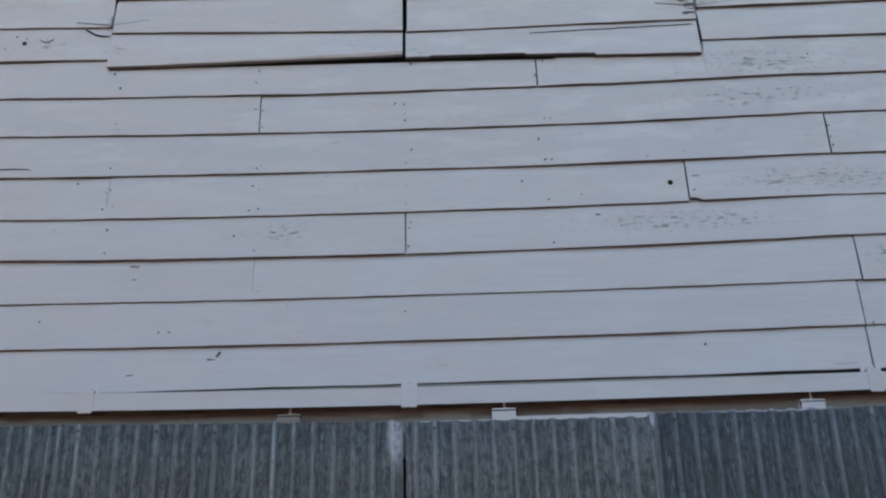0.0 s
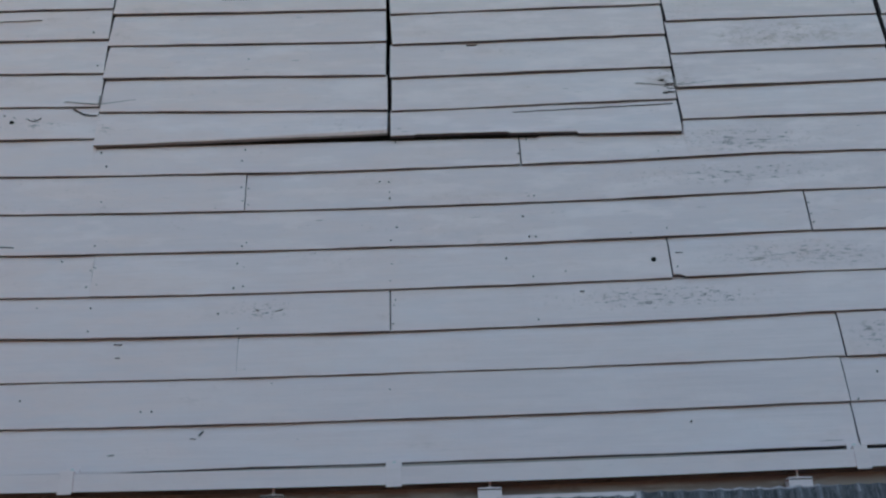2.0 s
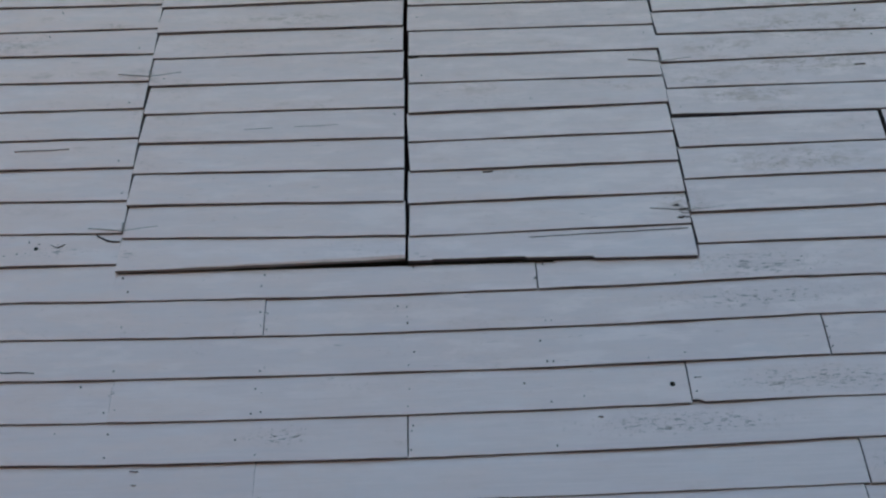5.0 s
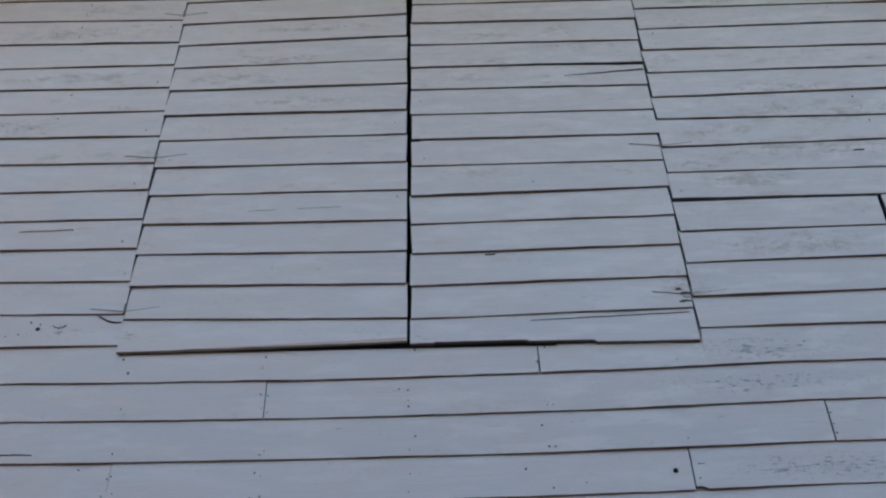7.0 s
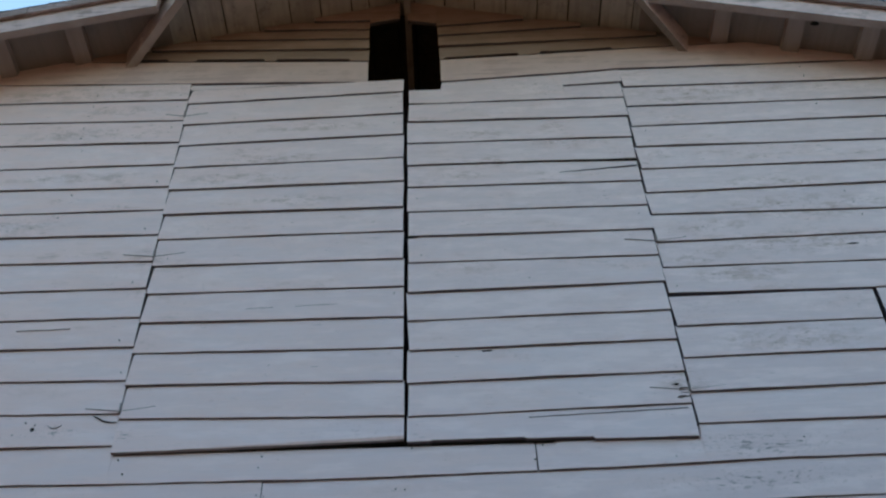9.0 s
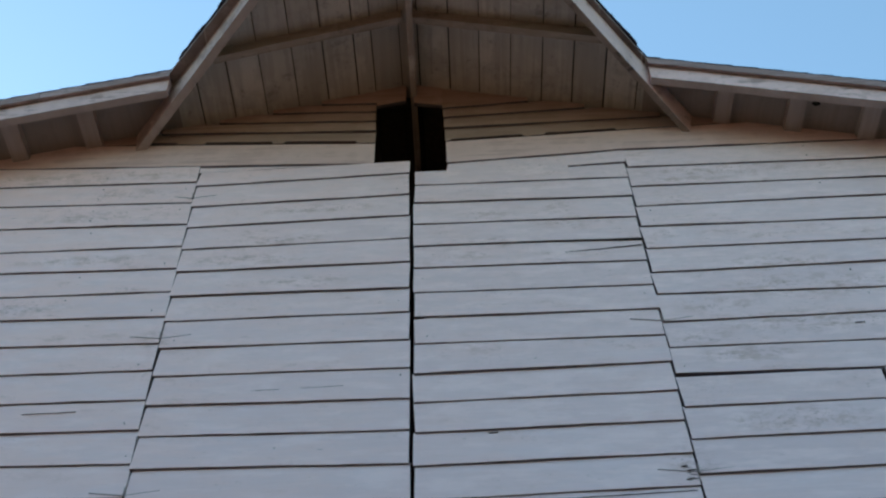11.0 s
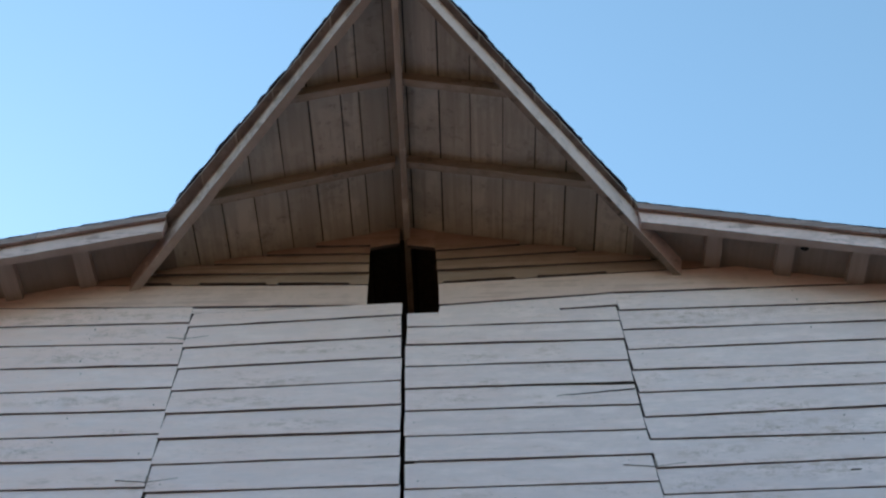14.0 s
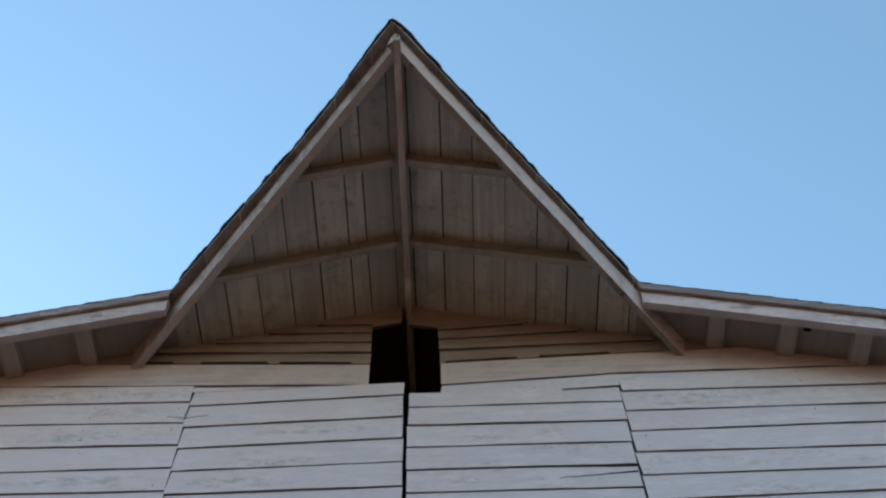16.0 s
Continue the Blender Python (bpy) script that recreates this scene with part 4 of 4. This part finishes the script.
for sgn, sl in ((-1, SLOPE_LEFT), (1, SLOPE_RIGHT)):
    pts = [(0.0, deck_front(0) + 0.03), (1.385, -0.32), (EAVE_X, -0.32), (EAVE_X, BACK_Y), (0.0, BACK_Y)]
    low = [bm.verts.new((sgn * x, y, RIDGE_Z - sl * x + 0.0275)) for x, y in pts]
    high = [bm.verts.new((sgn * x, y, RIDGE_Z - sl * x + 0.031)) for x, y in pts]
    bm.faces.new(low)
    bm.faces.new(high[::-1])
    for i in range(5):
        bm.faces.new((low[i], low[(i + 1) % 5], high[(i + 1) % 5], high[i]))
roof = part("roof", bm, VOID, None)
tagged(roof, "low barn roof with a pointed hay hood", "roof", kind="structure")

SEAMS_LEFT = [0.0, 0.055, 0.224, 0.33, 0.517, 0.70, 0.892, 1.083, 1.267]
SEAMS_RIGHT = [0.0, 0.056, 0.245, 0.428, 0.615, 0.803, 0.985, 1.172, 1.36]
while SEAMS_LEFT[-1] < EAVE_X - 0.1:
    SEAMS_LEFT.append(SEAMS_LEFT[-1] + 0.187)
while SEAMS_RIGHT[-1] < EAVE_X - 0.1:
    SEAMS_RIGHT.append(SEAMS_RIGHT[-1] + 0.187)
rr = random.Random(31)
KINK = {-1: (1.917 - 0.378) / 1.107, 1: (1.905 - 0.346) / 1.107}


def plank(name, mats, sgn, xs, front, back, low, high, steps=9, inner=None):
    """A strip that runs along the ridge's direction: columns at xs, its front end following front(x)."""
    verts, faces, slots = [], [], []
    m = len(xs)
    for layer in (low, high):
        for k in range(steps + 1):
            for x in xs:
                f = front(sgn * x)
                y = f + (0.1 - f) * k / (steps - 4) if k <= steps - 4 else 0.1 + (back - 0.1) * (k - steps + 4) / 4
                verts.append((sgn * x, y, layer(x, y)))
    tot = m * (steps + 1)

    def add(q):
        faces.append(q)
        y = sum(verts[i][1] for i in q) / len(q)
        # faces behind the wall take the dark timber: interior shade as colour
        slots.append(1 if inner and y > 0.1 else 0)
    for k in range(steps):
        for i in range(m - 1):
            q = (k * m + i, k * m + i + 1, (k + 1) * m + i + 1, (k + 1) * m + i)
            add(q)
            add(tuple(tot + v for v in q[::-1]))
        for i in (0, m - 1):
            add((k * m + i, (k + 1) * m + i, tot + (k + 1) * m + i, tot + k * m + i))
            if inner:
                slots[-1] = 1  # the joints' sides take it too, for black seams
    for k in (0, steps):
        for i in range(m - 1):
            add((k * m + i, k * m + i + 1, tot + k * m + i + 1, tot + k * m + i))
    me = mesh_of(name, verts, faces, mats, slots)
    bm = bmesh.new()
    bm.from_mesh(me)
    bmesh.ops.recalc_face_normals(bm, faces=bm.faces)
    bm.to_mesh(me)
    bm.free()
    return part_mesh(name, me, roof)


def columns(a, b, kink):
    return [a, kink, b] if a < kink - 0.004 and b > kink + 0.004 else [a, b]


def fine_columns(a, b, kink):
    """More columns for the strips whose front end is ragged."""
    xs = [a + (b - a) * q / 6 for q in range(7)]
    return sorted(xs + [kink]) if a + 0.004 < kink < b - 0.004 and all(abs(kink - q) > 0.004 for q in xs) else xs


for sgn, seams in ((-1, SEAMS_LEFT), (1, SEAMS_RIGHT)):
    for i, (a, b) in enumerate(zip(seams, seams[1:])):
        g = (0.0016, 0.0036, 0.0040, 0.0030, 0.0044)[(3 * i + (sgn > 0)) % 5] + 0.0006 * rr.random()
        drop, seed = rr.uniform(0.0, 0.003), rr.uniform(0, 40)

        def under(x, y):
            return soffit_z(sgn * x) - drop + 0.0015 * noise.noise((y * 2.5, x * 3, seed))

        plank("roof_board", [SOFFIT, DARK_TIMBER], sgn, columns(a + (g if i else 0.001), b - g, KINK[sgn]), deck_front, BACK_Y, under, lambda x, y: under(x, y) + 0.024, 12, True)

# shingle courses, each a strip along the slope's width with its own ragged front end
for sgn, sl in ((-1, SLOPE_LEFT), (1, SLOPE_RIGHT)):
    x, i = EAVE_X + 0.02, 0
    while x > 0.0:
        a, b = max(0.0, x - 0.16), x
        jut = (rr.uniform(0.015, 0.019) + 0.007 * (i % 2)) if x < 1.45 else rr.uniform(0.005, 0.008)
        curl = rr.uniform(0.003, 0.009) * (i % 2) if x < 1.45 else 0.0

        def ragged(px):
            return deck_front(max(-EAVE_X, min(px, EAVE_X))) - jut + (0.014 if abs(px) < 1.4 else 0.003) * noise.noise((abs(px) * 30, sgn * 3.0, i))

        def course(px, y, lift):
            return RIDGE_Z - sl * px + lift + 0.003 * noise.noise((y * 6, px * 5, i + lift))

        plank("shingle_course", [SHINGLE], sgn, fine_columns(a, b, KINK[sgn]), ragged, BACK_Y + 0.03,
              lambda px, y: course(px, y, 0.0225 + 0.004 * (px - a) / (b - a)) if y < -0.3 else course(px, y, 0.0285 + 0.004 * (px - a) / (b - a)), lambda px, y: course(px, y, 0.034 + (0.006 + curl) * ((px - a) / (b - a)) ** 2), 12)
        x -= 0.135
        i += 1
# ridge cap
bm = bmesh.new()
prof = [(-0.16, 0.046), (-0.1, 0.048), (-0.04, 0.052), (0.0, 0.054), (0.04, 0.052), (0.1, 0.048), (0.16, 0.046)]
prof = [(x, z - abs(x) * (SLOPE_LEFT if x < 0 else SLOPE_RIGHT)) for x, z in prof]
prof += [(x, z + (0.016 if abs(x) < 0.05 else 0.009)) for x, z in prof[::-1]]
jag = {-0.16: 0.012, -0.1: 0.022, -0.04: 0.004, 0.0: -0.012, 0.04: 0.008, 0.1: 0.026, 0.16: 0.01}
ra = [bm.verts.new((x, deck_front(x) - jag[x], RIDGE_Z + z)) for x, z in prof]
rb = [bm.verts.new((x, BACK_Y + 0.02, RIDGE_Z + z)) for x, z in prof]
for k in range(14):
    bm.faces.new((ra[k], ra[(k + 1) % 14], rb[(k + 1) % 14], rb[k]))
for r0 in (ra, rb):
    for k in range(6):
        bm.faces.new((r0[k], r0[k + 1], r0[12 - k], r0[13 - k]))
part("ridge_cap", bm, SHINGLE, roof)

# brown deck edge strip under the shingles
for sgn in (-1, 1):
    pts = [0.0]
    while pts[-1] < 1.2:
        pts.append(pts[-1] + rr.uniform(0.12, 0.26))
    pts.append(1.395)
    for a, b in zip(pts, pts[1:]):
        bm = bmesh.new()
        a2, b2, push = a + 0.005, b - 0.005, rr.uniform(-0.003, 0.004)
        c = []
        for x in (a2, b2):
            f = deck_front(sgn * x)
            z = soffit_z(sgn * x)
            c += [(sgn * x, f - 0.004 - push, z - 0.006), (sgn * x, f + 0.085, z - 0.006), (sgn * x, f + 0.085, z - 0.0035), (sgn * x, f - 0.004 - push, z + 0.019)]
        hexa(bm, c)
        part("edge_strip", bm, DECK, roof, "bare brown strip under the roof edge")
    cuts = [1.40, 2.125 if sgn < 0 else 2.72, 3.6, EAVE_X]
    for a, b in zip(cuts, cuts[1:]):
        bm = bmesh.new()
        c = []
        for x in (a + 0.003, b - 0.003):
            z = soffit_z(sgn * x)
            c += [(sgn * x, RAKE[sgn] - 0.006, z - 0.030), (sgn * x, RAKE[sgn] + 0.012, z - 0.030), (sgn * x, RAKE[sgn] + 0.012, z - 0.0035), (sgn * x, RAKE[sgn] - 0.006, z + 0.026)]
        hexa(bm, c)
        part("edge_trim", bm, TRIM, roof, "weathered grey trim strip under the roof edge")


def sloped_beam(name, mat, pa, pb, height, thick_vec, drop=0.004, label="", segs=10, rough=0.002, seed=0, lean=0.0, under=None, sink=0.0):
    """A board on edge between two plan points under the soffit; thick_vec is its thickness in plan."""
    bm = bmesh.new()
    rings = []
    for k in range(segs + 1):
        t = k / segs
        x, y = pa[0] + (pb[0] - pa[0]) * t, pa[1] + (pb[1] - pa[1]) * t
        z = soffit_z(x) - drop
        w = rough * noise.noise((t * 9, seed, 2.0))
        w2 = rough * noise.noise((t * 13, seed, 7.0))
        ring = []
        for ox, hz in ((0, -height), (1, -height), (1, 0), (0, 0)):
            ln = Vector(thick_vec).normalized() * (lean if hz else 0.0)
            ring.append(bm.verts.new((x + thick_vec[0] * ox + ln.x, y + thick_vec[1] * ox + w2 + ln.y, z + hz + (w - sink * t if hz else 0))))
        rings.append(ring)
    for p, q in zip(rings, rings[1:]):
        for k in range(4):
            f = bm.faces.new((p[k], p[(k + 1) % 4], q[(k + 1) % 4], q[k]))
            # bottom and inner faces get a darker colour than the outer face
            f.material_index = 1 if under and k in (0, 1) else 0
    bm.faces.new(rings[0][::-1])
    bm.faces.new(rings[-1])
    es = [e for e in bm.edges if abs(e.verts[0].co.z - e.verts[1].co.z) < 0.5 and len(e.link_faces) == 2 and e.calc_face_angle(0) > 1.0]
    bmesh.ops.bevel(bm, geom=es, offset=0.003, segments=1, affect="EDGES")
    ob = part(name, bm, mat, roof, label)
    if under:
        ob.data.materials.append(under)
    return ob


# the hood's fascias run down to the wall
for sgn in (-1, 1):
    x_wall = 1.665 if sgn < 0 else 1.682
    d = Vector((sgn * x_wall, -0.03 - hood_face(0), 0)).normalized()
    inward = Vector((-d.y * sgn, d.x * sgn, 0)) * -1
    if inward.y < 0:
        inward = -inward
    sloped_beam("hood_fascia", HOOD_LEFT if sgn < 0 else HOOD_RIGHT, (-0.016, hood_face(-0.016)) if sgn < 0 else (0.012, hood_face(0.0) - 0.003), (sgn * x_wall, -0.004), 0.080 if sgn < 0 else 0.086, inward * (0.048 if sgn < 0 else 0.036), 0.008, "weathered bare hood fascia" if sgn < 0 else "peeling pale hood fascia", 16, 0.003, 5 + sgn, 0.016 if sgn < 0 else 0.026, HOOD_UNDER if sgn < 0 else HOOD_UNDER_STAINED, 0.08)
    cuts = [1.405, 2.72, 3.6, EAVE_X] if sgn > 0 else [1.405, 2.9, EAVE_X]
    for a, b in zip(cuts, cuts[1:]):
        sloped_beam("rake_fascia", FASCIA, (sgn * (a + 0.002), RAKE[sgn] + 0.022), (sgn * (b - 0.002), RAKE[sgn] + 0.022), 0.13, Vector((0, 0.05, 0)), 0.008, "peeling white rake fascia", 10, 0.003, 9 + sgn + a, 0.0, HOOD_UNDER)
    for y0, x1, skew in ((-0.54, 1.10, 0.05 if sgn < 0 else 0.01), (-1.095, 0.60, 0.02)):
        sloped_beam("rafter", BEAM_X, (sgn * (0.034 if sgn < 0 else 0.014), y0), (sgn * (x1 + 0.03), y0 + skew), 0.088, Vector((0, 0.045, 0)), 0.004, "", 10, 0.003, y0 + sgn)
    bm = bmesh.new()
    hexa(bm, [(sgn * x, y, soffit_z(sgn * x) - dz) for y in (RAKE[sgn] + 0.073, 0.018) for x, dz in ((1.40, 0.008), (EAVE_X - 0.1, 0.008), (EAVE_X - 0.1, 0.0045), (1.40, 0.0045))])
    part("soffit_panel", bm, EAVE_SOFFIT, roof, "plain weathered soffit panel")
    x = 1.903 if sgn < 0 else 1.845
    while x < EAVE_X:
        bm = bmesh.new()
        c = []
        for y in (RAKE[sgn] + 0.074, 0.0):
            c += [(sgn * (x - 0.045), y, soffit_z(sgn * (x - 0.045)) - 0.056), (sgn * (x + 0.045), y, soffit_z(sgn * (x + 0.045)) - 0.056), (sgn * (x + 0.045), y, soffit_z(sgn * (x + 0.045)) - 0.005), (sgn * (x - 0.045), y, soffit_z(sgn * (x - 0.045)) - 0.005)]
        hexa(bm, c)
        part("lookout", bm, LOOKOUT, roof)
        x += 0.415 if sgn < 0 else 0.395
bm = bmesh.new()
hexa(bm, [(x, y, z) for y, c, top in ((-1.836, 0.023, 7.356), (BACK_Y - 0.2, -0.02, 7.388)) for x, z in ((c - 0.021, 7.264), (c + 0.018, 7.264), (c + 0.018, top), (c - 0.021, top))])
bmesh.ops.bevel(bm, geom=bm.edges[:], offset=0.004, segments=2, affect="EDGES")
part("ridge_beam", bm, BEAM_Y, roof, "weathered ridge beam under the hood")
bm = bmesh.new()
rod(bm, [(0.025, -1.80, 7.325), (0.025, -1.841, 7.323)], 0.006, 7)
part("nail_head", bm, RUST, roof, "rusty nail in the hood's point")

bm = bmesh.new()
kx, ky = 2.351, -0.182
rim = [bm.verts.new((kx + (0.022 + 0.004 * math.sin(3 * a)) * math.cos(a), ky + 0.018 * math.sin(a), soffit_z(kx + 0.022 * math.cos(a)) - 0.0095)) for a in [2 * math.pi * k / 14 for k in range(14)]]
top = [bm.verts.new(v.co + Vector((0, 0, 0.004))) for v in rim]
for k in range(14):
    bm.faces.new((rim[k], rim[(k + 1) % 14], top[(k + 1) % 14], top[k]))
bm.faces.new(rim)
part("knot", bm, VOID, roof, "dark knot hole in the soffit")

# ---- plain walls that close the barn ----
WALLS = (("wall_left", -4.62, -4.555, 0.0, BACK_Y - 0.3, 6.255), ("wall_right", 4.555, 4.62, 0.0, BACK_Y - 0.3, 6.15))
for nm, x0, x1, y0, y1, top in WALLS:
    tagged(part(nm, block(x0, x1, y0, y1, 0.0, top), PAINT, None), "plain white painted barn side wall", "wall", kind="structure")
bm = bmesh.new()
pts = [(-4.55, 0.0), (4.55, 0.0), (4.55, soffit_z(4.55) + 0.01), (0.0, RIDGE_Z + 0.01), (-4.55, soffit_z(-4.55) + 0.01)]
fa = [bm.verts.new((x, BACK_Y - 0.36, z)) for x, z in pts]
fb = [bm.verts.new((x, BACK_Y - 0.3, z)) for x, z in pts]
bm.faces.new(fa)
bm.faces.new(fb[::-1])
for k in range(5):
    bm.faces.new((fa[k], fa[(k + 1) % 5], fb[(k + 1) % 5], fb[k]))
tagged(part("wall_back", bm, DARK_TIMBER, None), "plain rough timber back wall of the barn", "wall", kind="structure")
tagged(part("floor", block(-4.55, 4.55, 0.1, BACK_Y - 0.36, 0.004, 0.03), DARK_TIMBER, None), "dark timber barn floor", "floor", kind="structure")
# unseen floor, added to stop light reaching the loft from below
tagged(part("loft_floor", block(-4.55, 4.55, 0.125, BACK_Y - 0.36, 3.9, 3.95), DARK_TIMBER, None), "unseen dark floor added to keep light out of the loft", "floor", kind="structure")
